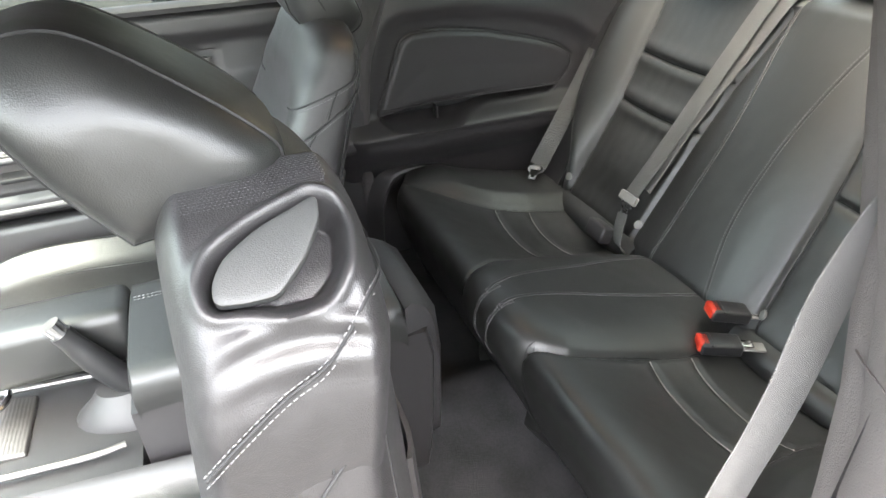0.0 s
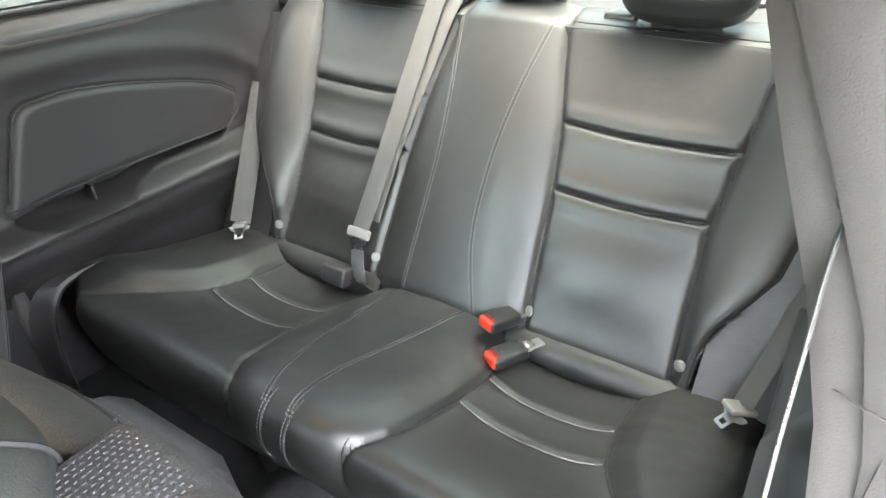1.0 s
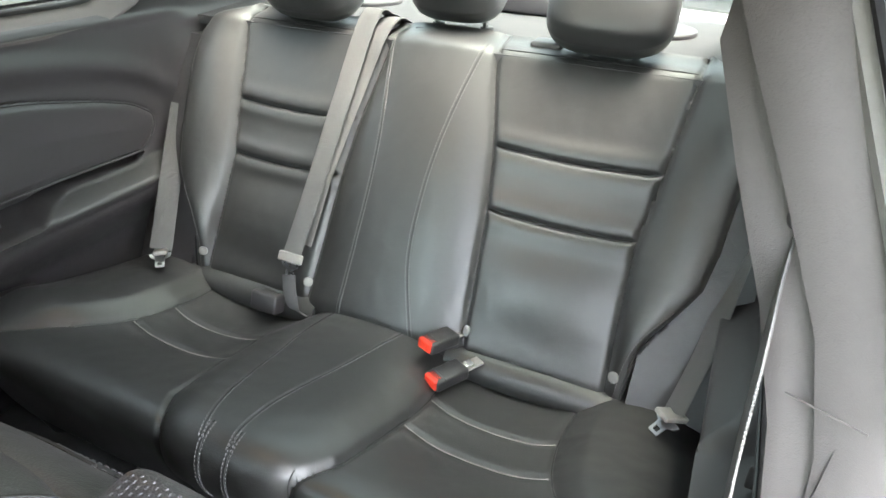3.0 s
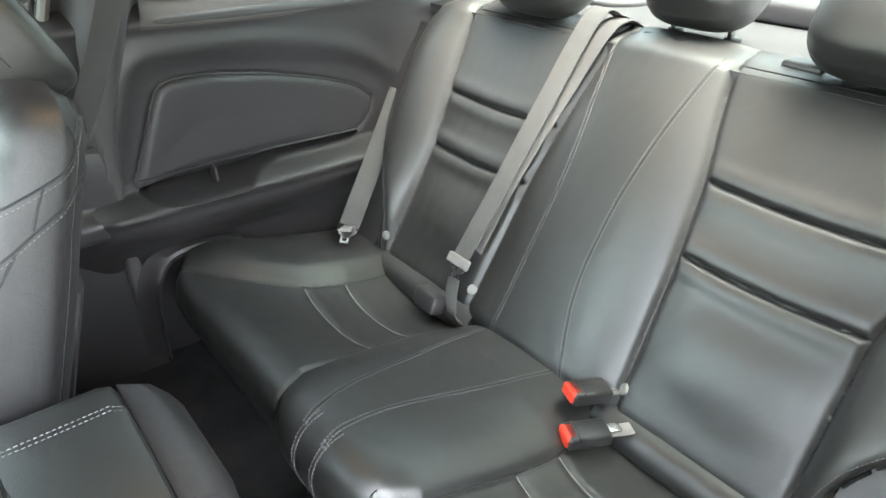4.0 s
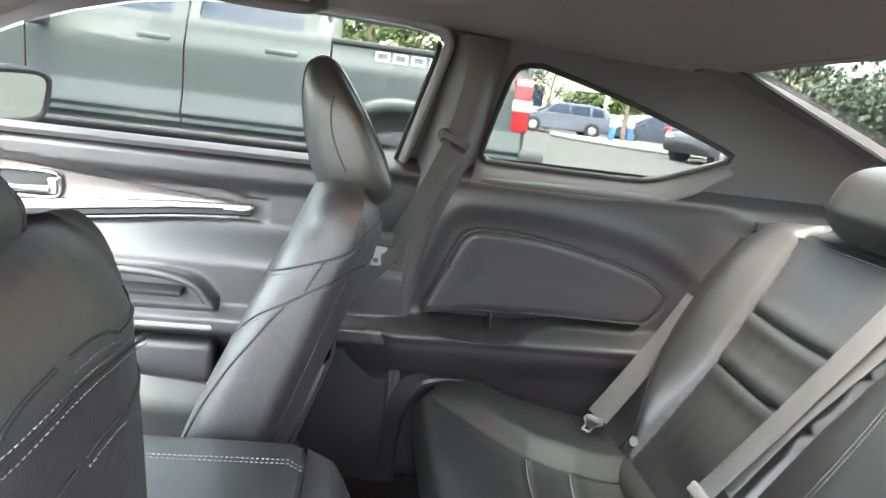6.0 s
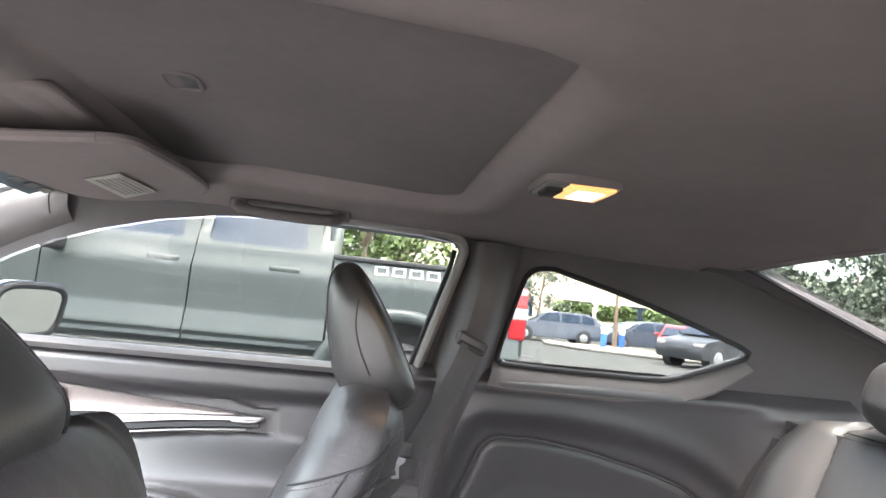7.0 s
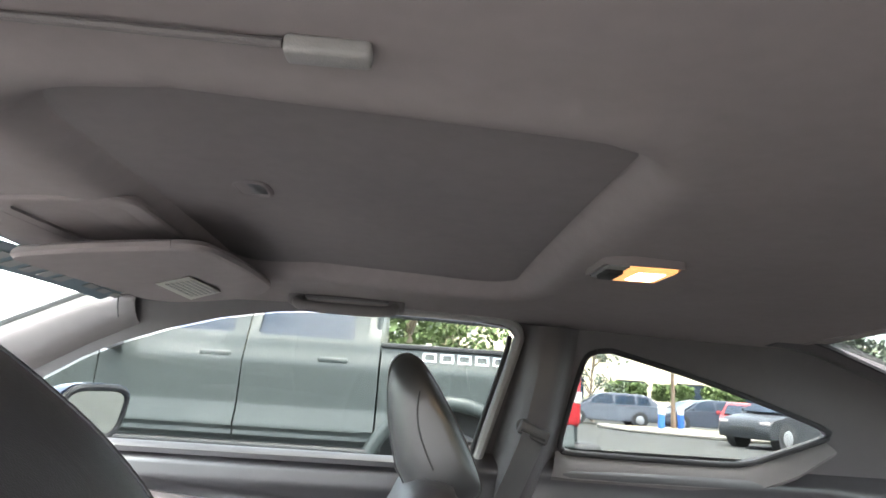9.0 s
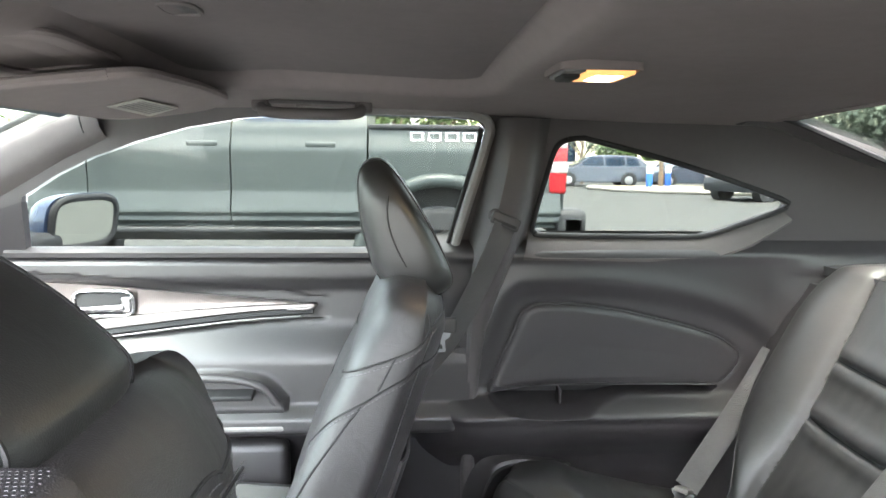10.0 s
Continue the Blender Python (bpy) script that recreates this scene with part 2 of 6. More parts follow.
def join(*bms):
    out = bmesh.new()
    for b in bms:
        me = bpy.data.meshes.new("t")
        b.to_mesh(me)
        b.free()
        out.from_mesh(me)
        bpy.data.meshes.remove(me)
    return out


def stitches(pts, up, pitch=0.0062, length=0.0042, r=0.00085):
    """A row of thread stitches along pts; up(p) is the surface's normal."""
    pts = [Vector(p) for p in pts]
    vs, fs, carry = [], [], 0.0
    for a, b in zip(pts, pts[1:]):
        seg = (b - a).length
        d = (b - a).normalized() if seg else Vector((1, 0, 0))
        s = carry
        while s < seg:
            p, n = a + d * s, Vector(up(a + d * s)).normalized()
            c = d.cross(n).normalized()
            k = len(vs)
            for e, h in ((0, 0.3), (0.25, 1), (0.75, 1), (1, 0.3)):
                for q, g in ((-1, 0), (0, 1), (1, 0)):
                    vs.append(p + d * length * e + c * q * r + n * (g * r * 1.4 * h + 0.0002))
            for e in range(3):
                for q in range(2):
                    i = k + e * 3 + q
                    fs.append((i, i + 1, i + 4, i + 3))
            s += pitch
        carry = s - seg
    return from_lists(vs, fs)


def ss(a, b, x):
    t = max(0.0, min(1.0, (x - a) / (b - a)))
    return t * t * (3 - 2 * t)


def lerp_table(tab, x):
    if x <= tab[0][0]:
        return tab[0][1]
    for (a, p), (b, q) in zip(tab, tab[1:]):
        if x <= b:
            return p + (q - p) * (x - a) / (b - a)
    return tab[-1][1]


def bell(x, w):
    return math.exp(-(x / w) ** 2)


def inside_distance(poly, x, y):
    """Distance to the outline, positive inside."""
    best, c, n = 9.0, False, len(poly)
    for i in range(n):
        ax, ay = poly[i]
        bx, by = poly[(i + 1) % n]
        dx, dy = bx - ax, by - ay
        t = max(0, min(1, ((x - ax) * dx + (y - ay) * dy) / (dx * dx + dy * dy + 1e-12)))
        best = min(best, math.hypot(x - ax - t * dx, y - ay - t * dy))
        if (ay > y) != (by > y) and x < (bx - ax) * (y - ay) / (by - ay) + ax:
            c = not c
    return best if c else -best


# ---- the car's shell ----
def lean_y(z):
    return 0.70 - (z - 1.12) * 0.46


DOOR_WINDOW = [(-0.596, 1.112), (-0.556, 1.223), (-0.475, 1.269), (-0.40, 1.303), (-0.31, 1.334), (-0.21, 1.361), (-0.105, 1.379), (0.0, 1.387),
               (0.118, 1.390), (0.28, 1.387), (0.338, 1.380), (0.356, 1.362), (0.352, 1.338), (0.294, 1.112)]
QUARTER_WINDOW = [(0.520, 1.348), (0.500, 1.335), (0.488, 1.289), (0.471, 1.172), (0.478, 1.155), (0.497, 1.147), (0.70, 1.144), (0.845, 1.145), (0.926, 1.172),
                  (1.010, 1.207), (1.013, 1.214), (0.995, 1.232), (0.763, 1.301), (0.572, 1.346), (0.545, 1.350)]
SIDE_OUTLINE = [(-1.15, 1.085), (-1.0, 1.15), (-0.80, 1.245), (-0.62, 1.325), (-0.45, 1.395), (-0.30, 1.404), (0.0, 1.408), (0.3, 1.402), (0.6, 1.392), (0.9, 1.385),
                (1.2, 1.30), (1.6, 1.16), (1.72, 1.09)]


def side_shell(sign):
    """The window frames, pillars and roof rail of one side."""
    n = 1 if sign > 0 else 2
    base = thing("wall_%d" % n, (0.3, 0.70 * sign, 0.4), "plastic pillar trims and window frame of a two-door car", "car side", kind="structure")

    def to3d(x, z):
        return (x, sign * lean_y(z), z)

    out = (0, 0.016 * sign, 0.005)
    if sign > 0:
        part("window_frame", plate(SIDE_OUTLINE, [DOOR_WINDOW, QUARTER_WINDOW], to3d, out), PILLAR_SHADED, base)
    else:
        rear = [(0.33, 1.09), (0.352, 1.20), (0.385, 1.365), (0.37, 1.385), (0.30, 1.402), (0.6, 1.392), (0.9, 1.385), (1.2, 1.30), (1.6, 1.16), (1.72, 1.09)]
        part("window_frame", plate(rear, [QUARTER_WINDOW], to3d, out), PILLAR, base)
        rail = [(-0.45, 1.395), (-0.30, 1.404), (0.0, 1.410), (0.3, 1.404), (0.3, 1.395), (0.0, 1.400), (-0.3, 1.392), (-0.45, 1.383)]
        part("roof_rail", plate(rail, [], to3d, out), PILLAR, base)
    # rounded pillar covers that stand proud of the frame
    bp = [((0.372, 0.492), 1.385, 0.548), ((0.368, 0.486), 1.34, 0.535), ((0.360, 0.480), 1.286, 0.530), ((0.347, 0.474), 1.206, 0.560), ((0.333, 0.462), 1.12, 0.596),
          ((0.325, 0.430), 1.03, 0.625), ((0.322, 0.400), 0.95, 0.640), ((0.320, 0.380), 0.83, 0.655), ((0.318, 0.370), 0.60, 0.672), ((0.318, 0.370), 0.36, 0.685)]
    rings = []
    for (x0, x1), z, yin in bp:
        y = lean_y(z) if z > 1.1 else 0.70
        ring = []
        for k in range(13):
            t = k / 12
            bulge = ss(0.0, 0.22, t) * (1 - ss(0.45, 1.0, t) ** 1.3)
            ring.append((x0 + (x1 - x0) * t, sign * (y + 0.004 + (yin - y - 0.004) * bulge), z))
        rings.append(ring)
    # one plastic on both sides; the passenger side takes the shaded colour
    part("b_pillar_cover", loft(rings, cap=False, closed=False), PILLAR_SHADED if sign > 0 else PILLAR, base, "grey plastic pillar cover")
    # black rubber edges round the quarter glass
    loop = [(x, sign * (lean_y(z) - 0.001), z) for x, z in QUARTER_WINDOW]
    part("quarter_glass_seal", tube(smooth_path(loop + loop[:1], 3), 0.0058, 8), RUBBER, base, "black rubber seal")
    pane = part("quarter_glass", plate([(x, z) for x, z in QUARTER_WINDOW], [], lambda x, z: (x, sign * (lean_y(z) + 0.008), z), (0, 0.003 * sign, 0)), GLASS, base)
    pane.visible_shadow = False
    # door opening seal strips
    seal = [(0.300, 1.095), (0.330, 1.22), (0.358, 1.335), (0.362, 1.368), (0.340, 1.388), (0.28, 1.395), (0.0, 1.397)]
    part("door_seal", tube(smooth_path([(x, sign * (lean_y(z) - 0.012), z) for x, z in seal], 6), 0.0095, 8), PLASTIC_GREY, base, "grey rubber door seal")
    part("window_channel", tube(smooth_path([(x - 0.017, sign * (lean_y(z) - 0.004), z - 0.003) for x, z in seal[:4]], 6), 0.005, 8), RUBBER, base)
    return base


walls = [side_shell(1), side_shell(-1)]
JAMB = [(0.352, 1.385, 0.548), (0.350, 1.34, 0.560), (0.343, 1.286, 0.585), (0.330, 1.206, 0.625), (0.318, 1.12, 0.665), (0.310, 1.03, 0.690), (0.306, 0.95, 0.700), (0.304, 0.83, 0.705), (0.302, 0.60, 0.705), (0.302, 0.30, 0.705)]
part("door_jamb", loft([[(x + 0.022, -(y - 0.035), z), (x + 0.006, -(y - 0.012), z), (x, -(y + 0.02), z), (x + 0.002, -(y + 0.06), z), (x + 0.012, -(y + 0.085), z)] for x, z, y in JAMB], cap=False, closed=False), PILLAR, walls[1], "scuffed grey plastic jamb cover")
part("jamb_paint", loft([[(x + 0.010, -(y + 0.080), z), (x + 0.004, -(y + 0.125), z), (x + 0.06, -(y + 0.165), z), (x + 0.20, -(y + 0.165), z), (x + 0.20, -(y + 0.09), z)] for x, z, y in JAMB]), PAINT_BLUE, walls[1], "blue painted door jamb")
for off, rr, mt in ((0.062, 0.008, PILLAR),):
    part("jamb_seal", tube(smooth_path([(x - 0.004, -(y + off), z) for x, z, y in JAMB], 5), rr, 12), mt, walls[1], "soft grey door seal")
part("jamb_seam", tube(smooth_path([(0.316, -0.672, 1.075), (0.336, -0.640, 1.070), (0.36, -0.622, 1.062), (0.40, -0.634, 1.050), (0.432, -0.70, 1.045)], 6), 0.0010, 6), PILLAR, walls[1], "fine joint line")


def roof_z(x, y):
    mid = lerp_table([(-0.6, 1.385), (-0.3, 1.400), (-0.12, 1.419), (0.0, 1.430), (0.3, 1.415), (0.6, 1.405), (0.92, 1.398)], x)
    edge = lerp_table([(-0.6, 1.36), (-0.45, 1.385), (-0.3, 1.394), (0.0, 1.398), (0.3, 1.392), (0.6, 1.382), (0.92, 1.377)], x)
    t = min(1, abs(y) / 0.585)
    return mid + (edge - mid) * t ** 2.4


SUNROOF = rounded([(-0.115, -0.245), (0.312, -0.245), (0.312, 0.350), (-0.115, 0.350)], 0.07)


def header_x(y):
    return -0.330 - 0.075 * (min(1, abs(y) / 0.56)) ** 1.5


def headliner_at(u, v):
    y = -0.585 + v * 1.17
    xf = header_x(y)
    x = xf + u * (0.92 - xf)
    d = inside_distance(SUNROOF, x, y)
    z = roof_z(x, y) + 0.022 * ss(-0.028, 0.004, d)
    z -= 0.004 * bell(d + 0.045, 0.02)
    return (x, y, z)


ceiling = link("ceiling", grid(headliner_at, 150, 120, thick=(0, 0, 0.03)), HEADLINER)
tagged(ceiling, "brown-grey cloth headliner with a sunroof opening", "headliner", kind="structure")
roof_skin = link("roof", grid(lambda u, v: (-0.40 + u * 1.36, -0.66 + v * 1.32, roof_z(-0.40 + u * 1.36, (v - 0.5) * 1.2) + 0.045 - 0.05 * abs(2 * v - 1) ** 5), 30, 24, thick=(0, 0, 0.012)), PAINT_BLUE)
tagged(roof_skin, "blue painted steel roof", "car roof", kind="structure")

shade = thing("sunroof_shade", (0.10, 0.05, 1.44), "dark cloth sunroof shade with a finger pull", "sunroof shade")
part("panel", grid(lambda u, v: (-0.12 + u * 0.43, -0.25 + v * 0.605, roof_z(-0.12 + u * 0.43, -0.25 + v * 0.605) + 0.0185), 24, 20, thick=(0, 0, 0.006)), SHADE, shade)
ring = [(-0.020 + 0.017 * math.copysign(abs(math.cos(a)) ** 0.6, math.cos(a)), 0.004 + 0.024 * math.copysign(abs(math.sin(a)) ** 0.6, math.sin(a)), 1.4475) for a in [2 * math.pi * k / 24 for k in range(25)]]
part("finger_pull", tube(ring, 0.0032, 8), SHADE, shade, "recessed square finger pull")
# solid black block paints the shade of the pull's hollow
part("pull_dark_block", rbox((0.030, 0.042, 0.006), (-0.020, 0.004, 1.4495), 0.002), PLASTIC, shade, "black block for the shaded hollow of the pull")


def c_pillar(sign):
    p = thing("c_pillar_trim", (1.2, 0.6 * sign, 1.1), "plastic trim between quarter window and rear window, in the shaded tone", "pillar trim", group="rear pillars")

    def at(u, v):
        x = 0.84 + u * 0.86
        ztop = lerp_table([(0.84, 1.387), (0.9, 1.385), (1.2, 1.30), (1.6, 1.16), (1.72, 1.11)], x)
        a = Vector((x, lean_y(ztop) - 0.004, ztop - 0.004))
        zg = lerp_table([(0.84, 1.397), (0.9, 1.392), (1.7, 1.105)], x)
        b = Vector((x, 0.50 + 0.06 * u, zg))
        q = a.lerp(b, v)
        q.z -= 0.012 * math.sin(math.pi * v)
        q.y *= sign
        return q
    part("cover", grid(at, 24, 10, thick=(0, 0, 0.02)), PILLAR_SHADED, p)
    part("edge_seal", tube([at(k / 20, 1.0) + Vector((0, -0.002 * sign, -0.002)) for k in range(21)], 0.005, 6), RUBBER, p)
    return p


c_pillar(1), c_pillar(-1)
rear_glass = link("window_1", grid(lambda u, v: (0.90 + u * 0.80, (-1 + 2 * v) * (0.50 + 0.06 * u), 1.392 - 0.287 * u + 0.02 * math.sin(math.pi * u) + 0.012 * (1 - (2 * v - 1) ** 2)), 12, 12, thick=(0.001, 0, 0.004)), GLASS_REAR)
rear_glass.visible_shadow = False
tagged(rear_glass, "sloping clear rear window of the car", "rear window", kind="structure")
header = link("rear_header_trim", grid(lambda u, v: (0.885 + u * 0.05, (-1 + 2 * v) * 0.52, roof_z(0.92, (-1 + 2 * v) * 0.52) - 0.001 + 0.004 * u), 3, 16, thick=(0, 0, 0.03)), HEADLINER)
tagged(header, "cloth header above the rear window", "trim", kind="structure")
def glass_at(u, e):
    """A point of the windshield, e from -1 to 1 across it."""
    y = e * (0.56 + 0.12 * u)
    x0 = header_x(e * 0.56)
    return Vector((x0 + (-1.30 - x0) * u, y, 1.398 - 0.020 * abs(e) ** 2 - 0.42 * u + 0.03 * math.sin(math.pi * u)))


windshield = link("window_2", grid(lambda u, v: glass_at(u, (-1 + 2 * v)), 12, 16, thick=(-0.002, 0, 0.004)), GLASS_FRONT)
windshield.visible_shadow = False
tagged(windshield, "raked clear windshield", "windshield", kind="structure")


def a_pillar(sign):
    """Rounded cover along the windshield's side edge."""
    p = thing("a_pillar_trim", (-0.7, 0.65 * sign, 1.2), "smooth grey plastic windshield pillar cover", "pillar trim", group="windshield pillars")
    rings = []
    for x, zt, zb in ((-0.36, 1.402, 1.340), (-0.45, 1.390, 1.300), (-0.60, 1.328, 1.222), (-0.80, 1.240, 1.12), (-1.0, 1.145, 1.04)):
        ring = []
        for k in range(9):
            t = k / 8
            z = zb + (zt - zb) * t
            ring.append((x, sign * (lean_y(z) - 0.022 * (1 - abs(2 * t - 1) ** 3)), z))
        rings.append(ring)
    part("cover", loft(rings, cap=False, closed=False), PILLAR, p)
    part("glass_edge", tube([(r[-1][0], r[-1][1], r[-1][2] + 0.003) for r in rings], 0.006, 6), RUBBER, p)
    part("joint", tube([(-0.392, sign * (lean_y(z) - 0.022 * (1 - abs(2 * (z - 1.33) / 0.068 - 1) ** 3)), z) for z in (1.331, 1.35, 1.365, 1.38, 1.397)], 0.0015, 6), SEAM, p)
    return p


a_pillar(1)

# lower body: floor, tunnel, sills, bulkheads
floor = link("floor", grid(lambda u, v: (-1.25 + u * 2.1, -0.72 + v * 1.44,
             0.37 + 0.12 * bell(-0.72 + v * 1.44, 0.13) + 0.004 * noise.noise((u * 40, v * 30, 0))), 80, 60, thick=(0, 0, -0.03)), CARPET)
tagged(floor, "black carpet on the car floor with a raised tunnel", "carpet", kind="structure")
for nm, sg in (("sill_1", 1), ("sill_2", -1)):
    s = link(nm, loft([[(x, sg * 0.66, 0.36), (x, sg * 0.665, 0.43), (x, sg * 0.69, 0.455), (x, sg * 0.76, 0.455), (x, sg * 0.78, 0.40), (x, sg * 0.78, 0.26), (x, sg * 0.66, 0.26)] for x in (-1.2, -0.4, 0.14 if sg > 0 else 0.34)]), PLASTIC)
    tagged(s, "black plastic door sill scuff plate", "door sill", kind="structure")
bulk = link("wall_3", rbox((0.04, 1.5, 0.8), (-1.30, 0, 0.62), 0.01), PLASTIC)
tagged(bulk, "plain black front bulkhead", "bulkhead", kind="structure")
bulk2 = link("wall_4", rbox((0.04, 1.36, 0.75), (1.72, 0, 0.70), 0.01), PLASTIC)
tagged(bulk2, "plain rear bulkhead behind the shelf", "bulkhead", kind="structure")

shelf = thing("parcel_shelf", (1.4, 0, 1.09), "dark felt parcel shelf behind the rear seat", "shelf")
part("shelf_panel", grid(lambda u, v: (1.10 + u * 0.60, -0.64 + v * 1.28, 1.088 + 0.012 * math.sin(math.pi * u)), 14, 24, thick=(0, 0, -0.02)), SHELF, shelf)
for y in (-0.36, 0.36):
    part("speaker_grille", disc(0.085, 0.012, (1.42, y, 1.104), bevel=0.004), PLASTIC, shelf, "round black speaker grille")
lamp_box = part("brake_lamp_cover", rbox((0.09, 0.30, 0.045), (1.50, 0, 1.122), 0.012), PLASTIC, shelf)
for y in (-0.20, 0.05, 0.16):
    part("belt_guide", rbox((0.05, 0.062, 0.02), (1.16, y, 1.102), 0.006), PLASTIC, shelf, "black plastic belt guide")

# ---- side trims beside the rear seat ----
PANEL_OUT = rounded([(0.376, 0.800), (0.392, 0.835), (0.453, 0.982), (0.480, 0.999), (0.56, 1.000), (0.68, 0.982), (0.81, 0.951), (0.90, 0.922), (0.950, 0.885), (0.942, 0.850), (0.902, 0.812), (0.70, 0.820), (0.50, 0.818)], 0.03)
RECESS = rounded([(0.340, 0.80), (0.375, 0.86), (0.420, 1.000), (0.450, 1.030), (0.62, 1.030), (0.80, 1.006), (0.92, 0.972), (0.998, 0.920), (1.000, 0.86), (0.955, 0.795), (0.70, 0.79)], 0.05)
POCKET = rounded([(0.381, 0.797), (0.410, 0.774), (0.510, 0.764), (0.588, 0.766), (0.632, 0.787), (0.690, 0.799), (0.880, 0.798), (0.903, 0.812), (0.846, 0.819), (0.70, 0.817), (0.505, 0.815)], 0.012)


def quarter_y(x, z):
    """The trim's inner face: sill, rim, padded inset, pocket, armrest ledge and lower wall."""
    y = 0.662 + 0.02 * ss(0.75, 0.45, z)
    # window sill leans out to the glass
    y += 0.042 * ss(1.108, 1.150, z) - 0.006 * bell(z - 1.104, 0.012)
    # swollen rim over the inset panel
    d = inside_distance(PANEL_OUT, x, z)
    r = inside_distance(RECESS, x, z)
    y -= 0.007 * bell(r + 0.024, 0.026) * ss(0.84, 0.92, z)
    y += 0.011 * ss(-0.030, 0.024, r)
    # padded panel standing in the recess
    y -= 0.0085 * math.sqrt(ss(-0.001, 0.016, d)) - 0.004 * ss(0.02, 0.10, d)
    y += 0.004 * bell(d + 0.002, 0.0028)
    # armrest ledge with a rounded brow
    fore = ss(0.22, 0.34, x)
    y -= fore * (0.046 * ss(0.640, 0.742, z) * ss(0.800, 0.764, z) + 0.006 * bell(z - 0.760, 0.010))
    y += 0.020 * ss(0.69, 0.60, z)
    p = inside_distance(POCKET, x, z)
    y += 0.050 * ss(-0.003, 0.007, p)
    y -= 0.003 * bell(p + 0.004, 0.004)
    # meets the door opening
    y += 0.030 * ss(0.31, 0.20, x)
    # closes in on the seat back
    y -= 0.05 * ss(0.98, 1.15, x) * ss(1.14, 1.0, z)
    y -= 0.012 * bell(z - 1.085, 0.016) * ss(1.0, 1.1, x)
    return y


def quarter_trim(sign, name):
    q = thing(name, (0.8, 0.68 * sign, 0.4), "black moulded side trim with armrest pocket and padded inset", "side trim", group="rear side trims")
    start = 0.20 if sign > 0 else 0.325
    part("trim_panel", grid(lambda u, v: (start + u * (1.295 - start), sign * quarter_y(start + u * (1.295 - start), 0.34 + v * 0.815), 0.34 + v * 0.815), 230, 240), PLASTIC, q)
    # black sheet in the pocket, added to paint the shade of its depth
    part("pocket_shade", plate(POCKET, [], lambda x, z: (x, sign * 0.708, z), (0, 0.002 * sign, 0)), RUBBER, q, "dark sheet that paints the shade inside the pocket")
    lip = [(0.388 + 0.51 * k / 40, 0.8165 + 0.003 * math.sin(math.pi * k / 40)) for k in range(41)]
    edge_line = [(x, z) for x, z in PANEL_OUT if z > 0.83]
    part("inset_edge", tube([(x, sign * (quarter_y(x, z) - 0.0030), z) for x, z in edge_line], 0.0022, 8), PLASTIC, q, "fine raised edge of the inset")
    part("inset_lip", tube([(x, sign * (quarter_y(x, z + 0.006) - 0.002), z) for x, z in lip], 0.0024, 6), PLASTIC, q)
    part("pocket_hook", rbox((0.007, 0.030, 0.034), (0.541, sign * 0.676, 0.792), 0.004), PLASTIC, q, "small black coat hook")
    # sloping sill along the quarter glass's lower edge, sky sheen painted as paler grey
    sill_line = [((0.464, 1.150), (0.450, 1.104), 1.0), ((0.497, 1.143), (0.490, 1.101), 1.0), ((0.60, 1.141), (0.60, 1.100), 1.0), ((0.72, 1.140), (0.725, 1.100), 1.0), ((0.846, 1.141), (0.866, 1.102), 0.95),
                 ((0.928, 1.168), (0.948, 1.134), 0.75), ((1.012, 1.203), (1.026, 1.186), 0.4)]
    rings = []
    for (xa, za), (xb, zb), w in sill_line:
        ya, yb = lean_y(za) - 0.0015, lean_y(zb) - 0.004 - 0.050 * w
        mid = [(xa + (xb - xa) * f, sign * (ya + (yb - ya) * (f + 0.12 * math.sin(math.pi * f))), za + (zb - za) * f) for f in (0, 0.25, 0.5, 0.75, 1.0)]
        rings.append(mid + [(xb, sign * (yb + 0.004), zb - 0.007), (xb, sign * (lean_y(zb) + 0.002), zb - 0.009)])
    part("window_sill", loft(rings, cap=False, closed=False), PILLAR, q, "sloping sill under the glass, sky sheen put in as paler grey")
    # the lower wall ends in an arch over the cushion's front corner
    arch = smooth_path([(0.352, 0.40, 0), (0.354, 0.50, 0), (0.362, 0.57, 0), (0.382, 0.620, 0), (0.412, 0.645, 0), (0.470, 0.652, 0), (0.56, 0.640, 0)], 8)
    part("cushion_arch", loft([[(p.x - 0.030, sign * 0.672, p.y + 0.004), (p.x - 0.010, sign * 0.662, p.y + 0.004), (p.x - 0.001, sign * 0.648, p.y + 0.003), (p.x + 0.006, sign * 0.644, p.y - 0.002), (p.x + 0.012, sign * 0.650, p.y - 0.010), (p.x + 0.016, sign * 0.690, p.y - 0.014)] for p in arch], cap=False, closed=False), PLASTIC, q)
    part("kick_cover", grid(lambda u, v: (0.14 + u * 0.22, sign * (0.690 - 0.022 * ss(0, 1, u) * (1 - v)), 0.360 + v * 0.330), 12, 12, thick=(0, 0.015 * sign, 0)), PLASTIC, q)
    return q


for nm, sg in (("quarter_panel_1", 1), ("quarter_panel_2", -1)):
    skin_panel = link(nm, grid(lambda u, v: (0.36 + u * 1.38, sg * (0.80 + 0.05 * math.sin(math.pi * min(1, v * 0.9 + 0.05)) - 0.05 * u * u), 0.28 + v * 0.84), 12, 14, thick=(0, 0.01 * sg, 0)), PAINT_BLUE)
    tagged(skin_panel, "blue painted steel quarter panel", "body panel", kind="structure")
quarter_trim(1, "quarter_trim")
quarter_trim(-1, "quarter_trim")

# ---- rear bench ----
bench = thing("rear_bench_seat", (0.7, 0, 0.37), "black leather rear bench seat with grey contrast stitching", "car seat")
BN = Vector((-0.88, 0, 0.475)).normalized()


